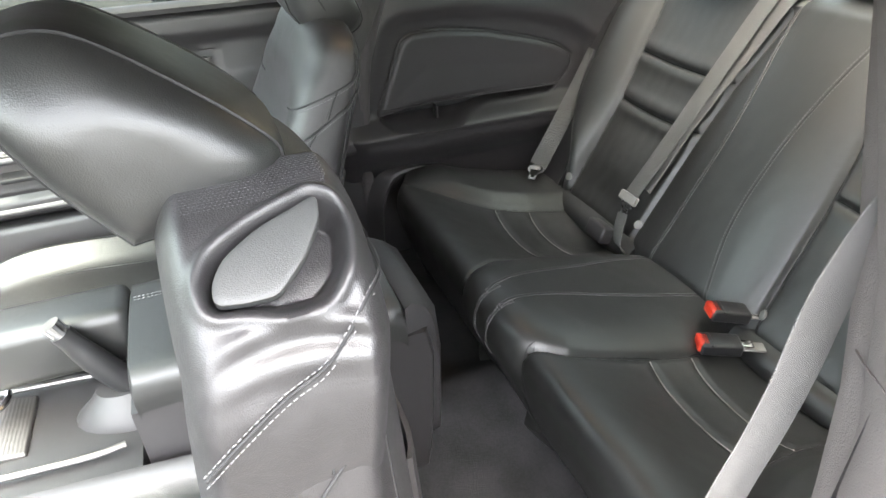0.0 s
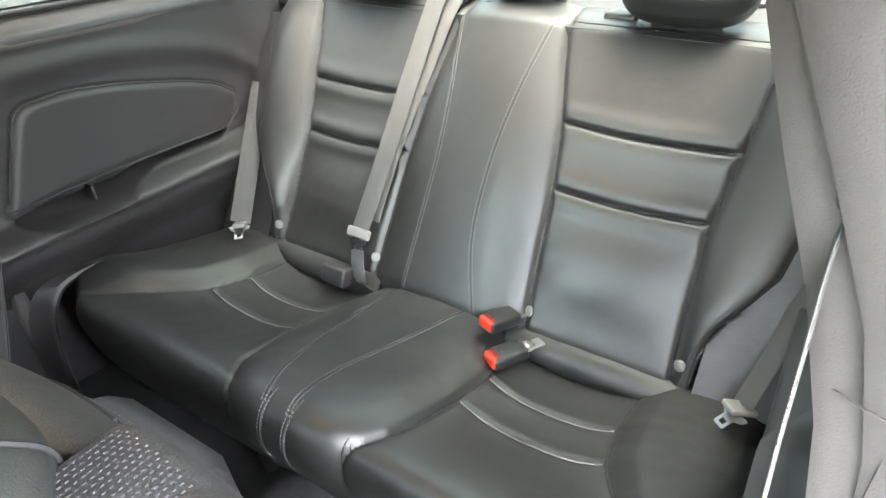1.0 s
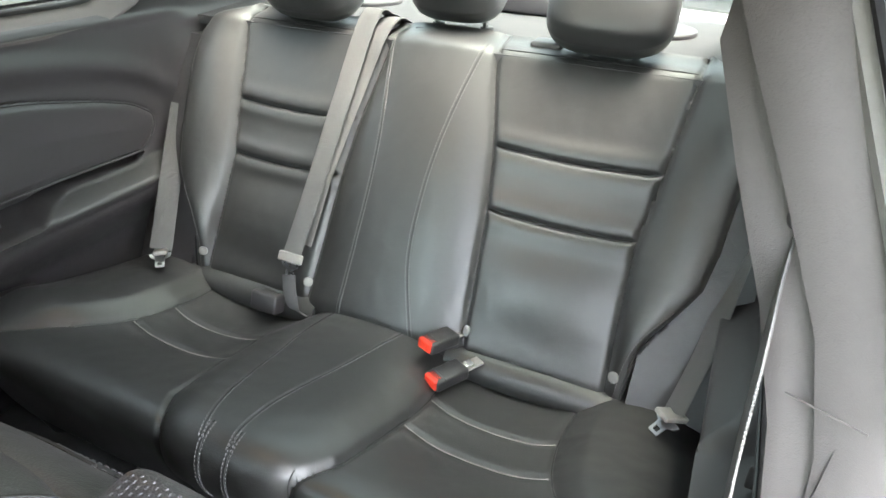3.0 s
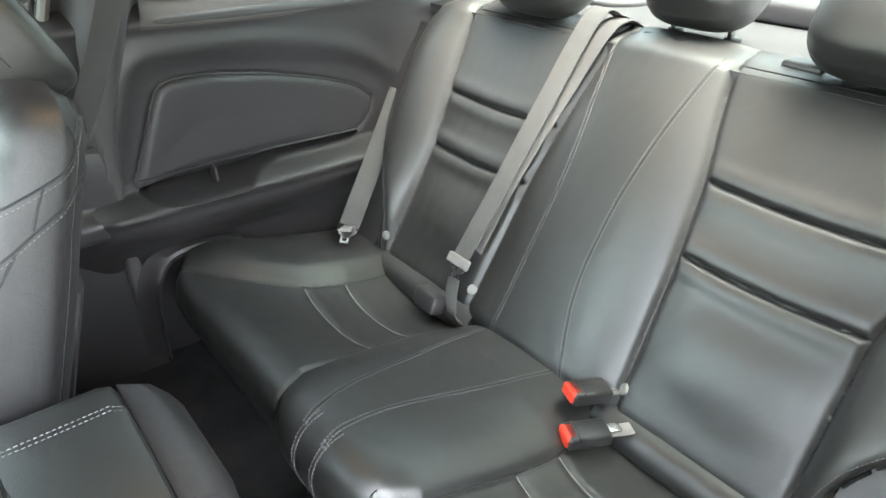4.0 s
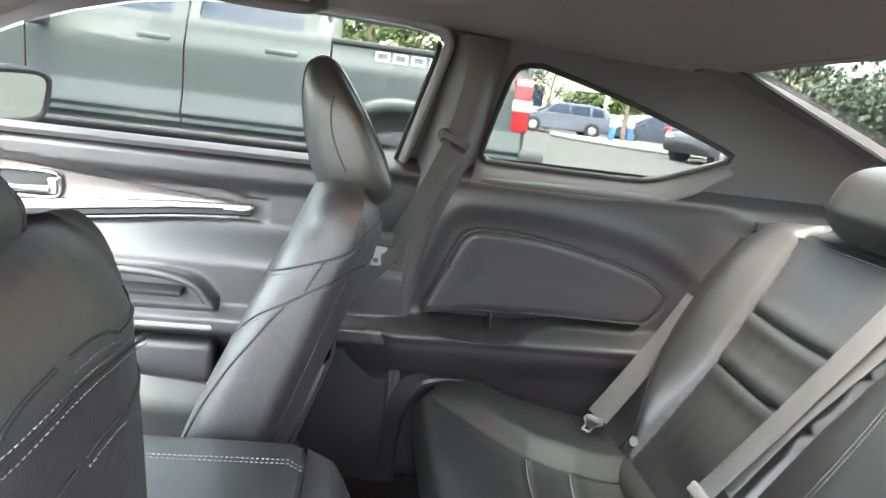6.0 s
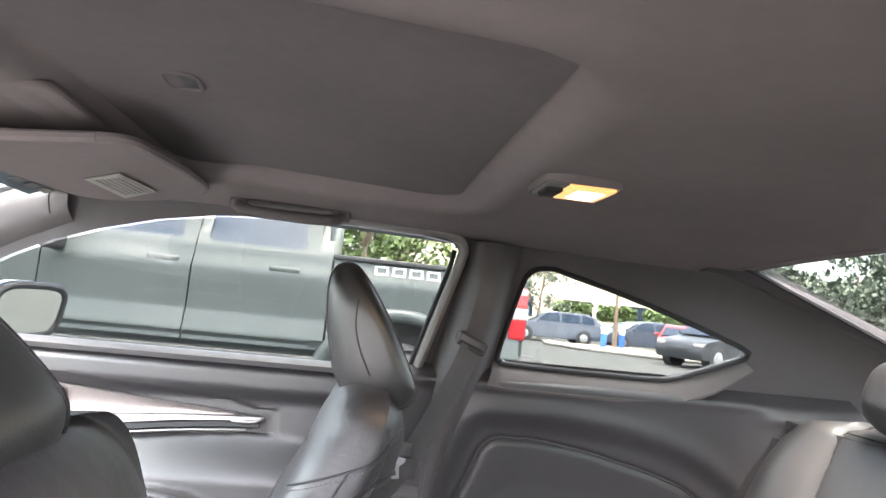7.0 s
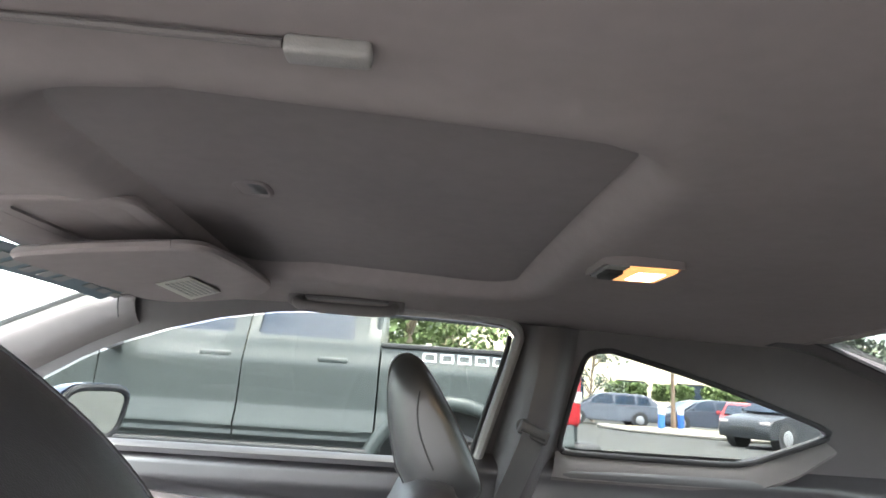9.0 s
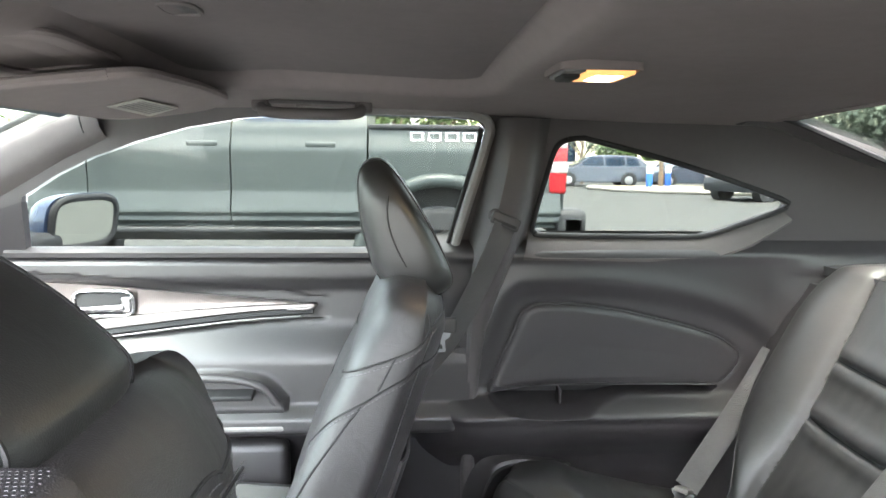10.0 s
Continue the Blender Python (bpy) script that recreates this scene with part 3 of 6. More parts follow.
def back_edge(z):
    return lerp_table([(0.53, 0.492), (0.60, 0.496), (0.66, 0.502), (0.70, 0.525), (0.735, 0.556), (0.78, 0.590), (0.84, 0.603), (0.98, 0.612), (1.05, 0.608), (1.09, 0.585), (1.12, 0.53), (1.135, 0.50)], z)


def panel_in(z):
    return lerp_table([(0.56, 0.186), (0.63, 0.180), (0.81, 0.168), (0.93, 0.152), (1.04, 0.125), (1.12, 0.112)], z)


def panel_out(z):
    return lerp_table([(0.56, 0.462), (0.63, 0.458), (0.82, 0.452), (0.93, 0.468), (1.02, 0.480), (1.12, 0.492)], z)


def back_offset(y, z):
    a = abs(y)
    i, o, e = panel_in(z), panel_out(z), back_edge(z)
    d = 0.0
    # outer bolster
    if a > o:
        t = (a - o) / max(0.01, e - o)
        d += 0.042 * math.sin(math.pi * min(1, t * 0.80 + 0.02)) ** 0.8 * ss(0.56, 0.72, z) * (1 - 0.55 * ss(0.98, 1.12, z))
        d -= 0.06 * ss(0.82, 1.0, t)
    elif a < i:
        t = a / i
        d += 0.030 * (1 - t ** 3.0) * (1 - 0.3 * ss(1.0, 1.12, z))
    else:
        t = (a - i) / (o - i)
        d += 0.012 * math.sin(math.pi * t) ** 0.6 - 0.010 * math.sin(math.pi * t)
        sag = 0.010 * math.sin(math.pi * t)
        edge = ss(0.0, 0.05, t) * ss(1.0, 0.95, t)
        for zg, dz in ((0.937, 0.0), (0.830, 0.0)):
            g = z - (zg - sag * 0.6 + 0.012 * (0.5 - t) * 0)
            d -= 0.010 * bell(g, 0.0036) * edge
            d += 0.0050 * bell(g - 0.018, 0.015) * edge + 0.0045 * bell(g + 0.018, 0.015) * edge
        d += 0.010 * ss(0.62, 0.70, z) * ss(0.80, 0.72, z) * math.sin(math.pi * t)
    # sewn valleys beside the panels
    d -= 0.007 * bell(a - i, 0.006) + 0.006 * bell(a - o, 0.006)
    # faint wrinkles
    d += 0.0012 * noise.noise((y * 6, z * 5, 3.0)) + 0.0008 * noise.noise((y * 40, z * 25, 7.0))
    # rolls over the top and under the bottom
    d -= 0.055 * ss(1.075, 1.14, z) ** 1.6 + 0.03 * ss(0.60, 0.53, z)
    return d


def back_at(y, z):
    return Vector((0.85 + 0.54 * (z - 0.62), y, z)) + BN * back_offset(y, z)


def back_normal(y, z):
    a = back_at(y + 0.004, z) - back_at(y - 0.004, z)
    b = back_at(y, z + 0.004) - back_at(y, z - 0.004)
    n = b.cross(a).normalized()
    return n if n.x < 0 else -n


def back_sheet(u, v):
    z = 0.53 + v * 0.605
    return back_at(u * back_edge(z), z)


backrest = part("backrest", grid(back_sheet, 330, 190, u=(-1, 1), thick=(0.075, 0, -0.02)), LEATHER, bench)


def on_back(pts, per=10, lift=0.0008):
    out = []
    for p in smooth_path([(q[0], q[1], 0) for q in pts], per):
        out.append(back_at(p.x, p.y) + back_normal(p.x, p.y) * lift)
    return out


A_LINE = [(0.088, 0.585), (0.083, 0.70), (0.078, 0.85), (0.086, 0.97), (0.110, 1.10)]
B_LINE = [(-0.082, 0.585), (-0.046, 0.70), (-0.040, 0.80), (-0.052, 0.92), (-0.094, 1.10)]
for line in (A_LINE, B_LINE):
    for off in (-0.004, 0.004):
        part("stitching", stitches(on_back([(y + off, z) for y, z in line], 16), lambda p: BN), THREAD, backrest)
    part("seam", tube(on_back(line, 12, 0.0), 0.0013, 6), SEAM, backrest)
for sg in (1, -1):
    part("seam", tube(on_back([(sg * panel_in(z), z) for z in (0.58, 0.66, 0.74, 0.82, 0.90, 0.98, 1.06, 1.10)], 8, 0.0), 0.0016, 6), SEAM, backrest)
    part("seam", tube(on_back([(sg * panel_out(z), z) for z in (0.58, 0.66, 0.74, 0.82, 0.90, 0.98, 1.06, 1.10)], 8, 0.0), 0.0016, 6), SEAM, backrest)
    part("seam", tube(on_back([(sg * (panel_in(1.097) + t * (panel_out(1.097) - panel_in(1.097))), 1.097) for t in (0.02, 0.25, 0.5, 0.75, 0.98)], 6, 0.0002), 0.0013, 6), SEAM, backrest)
    for zg in (0.937, 0.830):
        pts = []
        for k in range(9):
            t = 0.03 + 0.94 * k / 8
            a = panel_in(zg) + t * (panel_out(zg) - panel_in(zg))
            pts.append((sg * a, zg - 0.006 * math.sin(math.pi * t)))
        part("channel_seam", tube(on_back(pts, 6, 0.0005), 0.0016, 6), SEAM, backrest)
    # piping and thread round the lower outer corner
    rim = [(sg * (back_edge(z) * 0.985), z) for z in (0.56, 0.60, 0.64, 0.68, 0.71, 0.74, 0.78, 0.84, 0.92, 1.0, 1.06)]
    part("edge_piping", tube(on_back(rim, 8, 0.002), 0.0028, 8), SEAM, backrest, "black leather edge piping")
    part("edge_stitching", stitches(on_back([(y * 0.978, z) for y, z in rim[:6]], 8, 0.001), lambda p: BN), THREAD, backrest)
    for y in (0.188, 0.472):
        c = back_at(sg * y, 0.620)
        n = back_normal(sg * y, 0.62)
        bm = disc(0.0105, 0.006, (0, 0, 0), bevel=0.002, n=24)
        bmesh.ops.transform(bm, matrix=Matrix.Translation(c + n * 0.003) @ n.to_track_quat("Z", "Y").to_matrix().to_4x4(), verts=bm.verts)
        part("anchor_button", bm, BUTTON, backrest, "round grey plastic anchor button")
    part("side_filler", loft([[(0.80 + 0.55 * (z - 0.55), sg * 0.50, z), (0.80 + 0.55 * (z - 0.55), sg * 0.655, z), (0.98 + 0.55 * (z - 0.55), sg * 0.655, z), (0.98 + 0.55 * (z - 0.55), sg * 0.50, z)]
                              for z in (0.52, 0.60, 0.70, 0.80, 0.95, 1.05)]), LEATHER_SIDE, bench, "black vinyl side filler")

# cushion
PROFILE = [(0.465, 0.37), (0.425, 0.44), (0.395, 0.52), (0.380, 0.58), (0.377, 0.615), (0.386, 0.641), (0.405, 0.652), (0.44, 0.647), (0.50, 0.632), (0.60, 0.606),
           (0.70, 0.582), (0.80, 0.561), (0.88, 0.548), (0.92, 0.55)]
PROFILE_PATH = smooth_path([(p[0], 0, p[1]) for p in PROFILE], 10)


def pan_in(x):
    return lerp_table([(0.36, 0.110), (0.40, 0.128), (0.45, 0.158), (0.58, 0.178), (0.70, 0.186), (0.80, 0.165), (0.90, 0.14)], x)


def pan_out(x):
    return lerp_table([(0.36, 0.60), (0.40, 0.575), (0.46, 0.525), (0.53, 0.47), (0.60, 0.435), (0.70, 0.420), (0.80, 0.425), (0.90, 0.45)], x)


def cushion_offset(x, y, w):
    a = abs(y)
    i, o = pan_in(x), pan_out(x)
    d = 0.0
    if a < i:
        t = a / i
        d += w * (0.026 * (1 - t ** 4) + 0.016 * ss(0.6, 0.85, x) * (1 - t ** 2))
    elif a < o:
        t = (a - i) / (o - i)
        d -= w * 0.024 * math.sin(math.pi * t) ** 0.5 * ss(0.42, 0.60, x)
        for xg in (0.602, 0.692):
            g = x - (xg + 0.006 * (t - 0.5) ** 2 * 4 - 0.005)
            d -= w * 0.005 * bell(g, 0.0036) * ss(0, 0.04, t) * ss(1, 0.96, t)
            d += w * 0.0012 * (bell(g - 0.014, 0.012) + bell(g + 0.014, 0.012)) * math.sin(math.pi * t)
    else:
        t = (a - o) / max(0.02, 0.665 - o)
        d += w * 0.036 * math.sin(math.pi * min(1, 0.15 + t * 0.72)) * ss(0.40, 0.52, x) - w * 0.036 * math.sin(math.pi * 0.15) * ss(0.40, 0.52, x) * (1 - ss(0, 0.2, t))
        d -= 0.05 * ss(0.86, 1.0, t)
    d -= w * (0.006 * bell(a - i, 0.005) + 0.005 * bell(a - o, 0.005))
    d -= (1 - w) * 0.008 * bell(a - 0.11, 0.008) * ss(0.40, 0.55, x + 0.1)
    d += w * (0.002 * noise.noise((x * 9, y * 9, 1.0)) + 0.0007 * noise.noise((x * 38, y * 30, 5.0)))
    return d


def cushion_at(s, y):
    k = s * (len(PROFILE_PATH) - 1)
    i = min(int(k), len(PROFILE_PATH) - 2)
    p = PROFILE_PATH[i].lerp(PROFILE_PATH[i + 1], k - i)
    t = (PROFILE_PATH[i + 1] - PROFILE_PATH[i]).normalized()
    n = Vector((-t.z, 0, t.x))
    w = ss(0.50, 0.64, p.z) if p.x < 0.42 else 1.0
    q = Vector((p.x, y, p.z)) + n * cushion_offset(p.x, y, w)
    q.x += 0.055 * ss(0.54, 0.665, abs(y)) * ss(0.6, 0.40, p.x)
    return q


def s_of_x(x):
    """The path parameter on the top at a given x."""
    for k in range(50, len(PROFILE_PATH) - 1):
        if PROFILE_PATH[k + 1].x >= x:
            return (k + (x - PROFILE_PATH[k].x) / (PROFILE_PATH[k + 1].x - PROFILE_PATH[k].x + 1e-9)) / (len(PROFILE_PATH) - 1)
    return 1.0


cushion = part("seat_cushion", grid(lambda u, v: cushion_at(v, u * 0.665), 330, 200, u=(-1, 1)), LEATHER, bench)


def on_cushion(pts, per=8, lift=0.0008, front=()):
    out = []
    for p in smooth_path([(s_of_x(q[0]), q[1], 0) for q in pts], per):
        out.append(cushion_at(p.x, p.y) + Vector((-0.1, 0, 1)).normalized() * lift)
    for s, y in front:
        out.insert(0, cushion_at(s, y) + Vector((-1, 0, 0.15)) * lift)
    return out


for line, fr in (([(0.395, 0.030), (0.42, 0.046), (0.50, 0.072), (0.60, 0.090), (0.72, 0.102), (0.86, 0.095)], 0.012),
                 ([(0.395, -0.022), (0.42, -0.014), (0.50, -0.010), (0.60, -0.022), (0.72, -0.046), (0.86, -0.080)], -0.034)):
    fronts = [(0.48 - 0.02 * k, line[0][1] + (fr - line[0][1]) * (k / 10)) for k in range(13)]
    for off in (-0.004, 0.004):
        part("stitching", stitches(on_cushion([(x, y + off) for x, y in line], 12, 0.001, [(s, y + off) for s, y in fronts]), lambda p: (-0.6, 0, 1)), THREAD, cushion)
    part("seam", tube(on_cushion(line, 10, 0.0, fronts), 0.0012, 6), SEAM, cushion)
for sg in (1, -1):
    part("seam", tube(on_cushion([(x, sg * pan_in(x)) for x in (0.395, 0.42, 0.46, 0.52, 0.60, 0.70, 0.80, 0.87)], 8, 0.0, [(0.46 - 0.02 * k, sg * 0.118) for k in range(8)]), 0.0015, 6), SEAM, cushion)
    part("seam", tube(on_cushion([(x, sg * pan_out(x)) for x in (0.405, 0.43, 0.46, 0.52, 0.60, 0.70, 0.80, 0.87)], 8, 0.0), 0.0014, 6), SEAM, cushion)
    for xg in (0.602, 0.692):
        pts = []
        for k in range(9):
            t = 0.02 + 0.96 * k / 8
            x = xg + 0.006 * (t - 0.5) ** 2 * 4 - 0.005
            pts.append((x, sg * (pan_in(x) + t * (pan_out(x) - pan_in(x)))))
        part("channel_seam", tube(on_cushion(pts, 6, 0.0022), 0.0015, 6), PLASTIC_GREY, cushion, "raised grey seam piping")
    # padded roll under the backrest
    rings = []
    for k in range(15):
        y = 0.155 + 0.335 * k / 14
        r = 0.036 * (1 - 0.12 * abs(2 * k / 14 - 1) ** 6)
        rings.append([(0.838 + r * 1.05 * math.cos(a), sg * y, 0.553 + r * math.sin(a)) for a in [2 * math.pi * j / 20 for j in range(20)]])
    part("rear_roll", loft(rings), LEATHER, bench)


def pad(profile, width, at, parent, lean=0.0, mat=None, n=26, sharp=3.2, label="", name="pad", crown=0.0):
    """A cushion with the given side profile (x, z), rounded at both ends, across y."""
    prof = [Vector((p.x, 0, p.y)) for p in [Vector((q.x, q.y)) for q in smooth_path([(a, b, 0) for a, b in profile + profile[:1]], 7)[:-1]]]
    c = sum(prof, Vector()) / len(prof)
    rings = []
    for k in range(n + 1):
        e = -math.cos(math.pi * k / n)
        s = max(0.02, (1 - abs(e) ** sharp) ** (1 / 2.2))
        rings.append([Vector(at) + Matrix.Rotation(lean, 3, "Y") @ ((p - c) * (0.25 + 0.75 * s if abs(e) < 0.999 else 0.2) + c
                      + Vector((crown * e * e, 0, 0))) + Vector((0, e * width / 2, 0)) for p in prof])
    return part(name, loft(rings), mat or LEATHER, parent, label)


def rear_headrest(y, width, x, z, height):
    h = new("headrest")
    h.matrix_world = Matrix.Translation((x, y, z))
    h.parent = bench
    h.matrix_parent_inverse = bench.matrix_world.inverted()
    prof = [(-0.050, 0.010), (-0.058, 0.050), (-0.030, height * 0.85), (0.025, height), (0.085, height * 0.92), (0.105, height * 0.6), (0.075, 0.020), (0.02, -0.012), (-0.02, -0.012)]
    pad(prof, width, (x, y, z), h, label="black leather headrest")
    for e in (-0.055, 0.055):
        part("post", tube([(x + 0.03, y + e, z - 0.05), (x + 0.02, y + e, z + 0.03)], 0.006, 10), CHROME, h, "chrome post")
        part("post_collar", disc(0.014, 0.012, (x + 0.035, y + e, z - 0.030), bevel=0.003), PLASTIC, h)
    return h


rear_headrest(-0.315, 0.225, 1.125, 1.118, 0.135)
rear_headrest(0.325, 0.225, 1.125, 1.118, 0.135)
rear_headrest(0.005, 0.190, 1.175, 1.138, 0.088)


# ---- belts and buckles of the rear seat ----
def metal_tongue(parent, at, along, across, size=0.03):
    a, c = Vector(along).normalized(), Vector(across).normalized()
    n = a.cross(c).normalized()
    m = Matrix((c, a, n)).transposed().to_4x4()
    bm = bmesh.new()
    out = rounded([(-0.024, 0), (0.024, 0), (0.020, 0.010), (0.010, 0.015), (0.010, 0.036), (-0.010, 0.036), (-0.010, 0.015), (-0.020, 0.010)], 0.003)
    slot = rounded([(-0.005, 0.022), (0.005, 0.022), (0.005, 0.031), (-0.005, 0.031)], 0.001)
    bm = plate(out, [slot], lambda x, y: Matrix.Translation(at) @ m @ Vector((x, y, 0)), m.to_3x3() @ Vector((0, 0, 0.003)))
    return part("latch_plate", bm, STEEL, parent, "shiny steel latch plate")


centre_belt = thing("seat_belt", (0.86, 0.2, 0.6), "grey centre seat belt hanging down the backrest", "seat belt", group="rear seat belts")
top, low = Vector((1.105, 0.168, 1.128)), Vector((0.838, 0.212, 0.690))
part("webbing", ribbon(smooth_path([(1.20, 0.158, 1.108), (1.155, 0.160, 1.128), top, top.lerp(low, 0.35) + Vector((-0.004, 0, 0)), top.lerp(low, 0.7), low], 6), lambda t: (0.12, 1, 0), 0.0235), BELT, centre_belt)
part("webbing", ribbon(smooth_path([(1.20, 0.140, 1.106), (1.15, 0.138, 1.122), (1.095, 0.140, 1.10), (1.03, 0.165, 0.985), (0.94, 0.188, 0.84), (0.868, 0.205, 0.70)], 6), lambda t: (0.12, 1, 0), 0.0225), BELT, centre_belt, "second layer of grey webbing")
part("belt_stop", rbox((0.012, 0.058, 0.022), (0.832, 0.213, 0.682), 0.004, (0, 30, 0)), PLASTIC_GREY, centre_belt)
metal_tongue(centre_belt, Vector((0.829, 0.214, 0.672)), (-0.25, 0.02, -1), (0.1, 1, 0))
part("lower_strap", ribbon(smooth_path([(0.822, 0.214, 0.645), (0.808, 0.205, 0.61), (0.800, 0.190, 0.58), (0.812, 0.176, 0.562)], 5), lambda t: (0.2, 1, 0.1), 0.019), BELT, centre_belt)
part("anchor_cover", rbox((0.036, 0.066, 0.042), (0.790, 0.252, 0.585), 0.006, (0, 20, 0)), PLASTIC, centre_belt, "black plastic anchor cover")


def outer_belt(sign, shift=0.0):
    b = thing("seat_belt", (0.76, 0.53 * sign, 0.62), "grey outer rear seat belt with a steel latch plate", "seat belt", group="rear seat belts")
    p = [(1.00, 0.632, 0.90), (0.945, 0.618, 0.815), (0.86, 0.578 + shift * 0.5, 0.722), (0.775, 0.530 + shift, 0.645)]
    part("webbing", ribbon(smooth_path([(x, sign * y, z) for x, y, z in p], 6), lambda t: (0.7, -0.6 * sign, -0.39), 0.0235), BELT, b)
    part("belt_stop", rbox((0.050, 0.030, 0.010), (0.772, sign * (0.528 + shift), 0.642), 0.003, (0, 20, sign * 45)), PLASTIC_GREY, b)
    metal_tongue(b, Vector((0.768, sign * (0.526 + shift), 0.638)), (-0.55, -0.45 * sign, -0.35), (0.65, -0.75 * sign, 0.0))
    return b


outer_belt(1), outer_belt(-1, 0.048)


def buckle(at, along, name="seat_belt_buckle"):
    """Black buckle with a red button at its end."""
    b = thing(name, at, "black plastic seat belt buckle with a red button", "buckle", group="rear buckles")
    a = Vector(along).normalized()
    side = a.cross(Vector((0, 0, 1))).normalized()
    n = side.cross(a).normalized()
    m = Matrix.Translation(at) @ Matrix((side, a, n)).transposed().to_4x4()

    def block(size, at2, bev):
        bm = rbox(size, at2, bev)
        bmesh.ops.transform(bm, matrix=m, verts=bm.verts)
        return bm
    part("housing", block((0.042, 0.074, 0.025), (0, 0, 0), 0.006), BLACK, b)
    part("button", block((0.034, 0.022, 0.021), (0, 0.0295, 0.002), 0.004), RED, b, "red release button")
    part("button_frame", block((0.040, 0.005, 0.0245), (0, 0.0175, 0.0008), 0.002), BLACK, b)
    part("stalk", block((0.024, 0.050, 0.005), (0, -0.055, -0.002), 0.002), PLASTIC_GREY, b)
    part("anchor_plate", block((0.018, 0.022, 0.004), (0.002, -0.048, 0.003), 0.001), CHROME, b, "steel anchor plate")
    return b


buckle((0.800, -0.150, 0.618), (-0.75, 0.30, 0.12))
buckle((0.748, -0.192, 0.590), (-0.80, 0.42, 0.02))


# ---- front seats ----
def front_seat(name, cy, px, lean_deg, outer, label, squat, head_shift, head_rear, head_wide, head_round, crease=False):
    """Bucket seat. cy: its middle, px: x of the rear face at the hinge, outer: which side faces the door."""
    seat = thing(name, (px - 0.25, cy, 0.37), label, "car seat", group="front seats")
    th = radians(lean_deg)
    zp = 0.50

    def place(u, y, h):
        return Vector((px + u * math.cos(th) + h * math.sin(th), cy + y, zp + h * math.cos(th) - u * math.sin(th)))

    rows = [(-0.02, 0.215, 0.170), (0.05, 0.228, 0.178), (0.15, 0.236, 0.186), (0.27, 0.236, 0.184), (0.38, 0.228, 0.174), (0.47, 0.216, 0.160), (0.54, 0.206, 0.148), (0.595, 0.194, 0.132),
            (0.636, 0.182, 0.122), (0.660, 0.164, 0.106), (0.675, 0.138, 0.080), (0.681, 0.090, 0.032)]
    rows = [(h if h < 0.47 else 0.47 + (h - 0.47) * squat, w, t) for h, w, t in rows]
    fine = smooth_path(rows, 6)
    tab_w, tab_t = [(p.x, p.y) for p in fine], [(p.x, p.z) for p in fine]

    def skin(h, a):
        """a: 0 the +y side, 90 the rear, 180 the -y side, 270 the front (degrees)."""
        w, t = lerp_table(tab_w, h), lerp_table(tab_t, h)
        flat = h
        h = h if h < 0.47 else 0.47 + (h - 0.47) / squat
        c, s = math.cos(radians(a)), math.sin(radians(a))
        y = w * math.copysign(abs(c) ** 0.62, c)
        u = -t / 2 + t / 2 * math.copysign(abs(s) ** 0.55, s)
        if s > 0:
            u -= 0.022 * (y / w) ** 4 * ss(0.0, 0.7, s)
            y *= 1 - 0.17 * s * s
            u -= max(0, h - 0.60) * 0.3 * ss(0, 0.5, s)
        else:
            u += 0.040 * (1 - (y / w) ** 2) * ss(0.62, 0.45, h) * abs(s) ** 0.5
        if h > 0.59:
            u -= max(0, 0.132 - t) * 0.45
        if outer < 0 and 150 < a < 232:
            fold = ss(150, 172, a) * ss(232, 205, a)
            y -= fold * (0.007 * bell(h - 0.588, 0.007) + 0.004 * bell(h - 0.566, 0.007))
        u += 0.0015 * noise.noise((y * 14, h * 12, cy))
        if outer < 0 and c < 0:
            # makes room for the moulded shoulder cover
            sink = ss(0.50, 0.60, h) * ss(0.25, 0.75, -c)
            y += 0.030 * sink
            flat -= 0.045 * sink
        return place(u, y, flat)

    hs = smooth_path([(r[0], 0, 0) for r in rows], 4)
    back = part("backrest", loft([[skin(h.x, 360 * k / 96) for k in range(96)] for h in hs]), LEATHER_SIDE, seat)

    def line(pts, per=8, grow=1.004):
        out = []
        for p in smooth_path([(h, a, 0) for h, a in pts], per):
            q = skin(p.x, p.y)
            c = place(-0.08, 0, p.x)
            out.append(c + (q - c) * grow)
        return out

    def side_angle(q, sg):
        """Angle on a side from q: 0 at the front edge, 1 at the rear edge, more round the rear."""
        v = max(-0.98, min(0.98, 2 * q - 1))
        a = math.degrees(math.asin(math.copysign(abs(v) ** 1.818, v)))
        if q > 0.99:
            a += (90 - a) * min(1, (q - 0.99) / 0.4)
        return 180 - a if sg else a

    def side_line(pts, sg, per=8, grow=1.004, drop=0.0):
        out = []
        for p in smooth_path([(h, q, 0) for h, q in pts], per):
            w = skin(p.x - drop, side_angle(p.y, sg))
            c = place(-0.08, 0, p.x - drop)
            out.append(c + (w - c) * grow)
        return out

    def normal(p):
        c = Vector((px - 0.05, cy, p.z))
        return p - c

    for sg in (0, 1):
        upper = [(0.480, 0.03), (0.505, 0.2), (0.540, 0.5), (0.575, 0.8), (0.598, 1.0), (0.606, 1.2), (0.608, 1.38)]
        lower = [(0.363, 0.04), (0.430, 0.2), (0.470, 0.4), (0.507, 0.6), (0.528, 0.8), (0.538, 1.0), (0.544, 1.2), (0.546, 1.38)]
        cross = [(0.541, 0.5), (0.520, 0.49), (0.492, 0.48)]
        edge = [(0.02, 0.16), (0.12, 0.15), (0.25, 0.16), (0.34, 0.22), (0.42, 0.32), (0.465, 0.40)]
        for q in (upper, lower, edge, cross):
            part("seam", tube(side_line(q, sg), 0.0016, 6), SEAM, back)
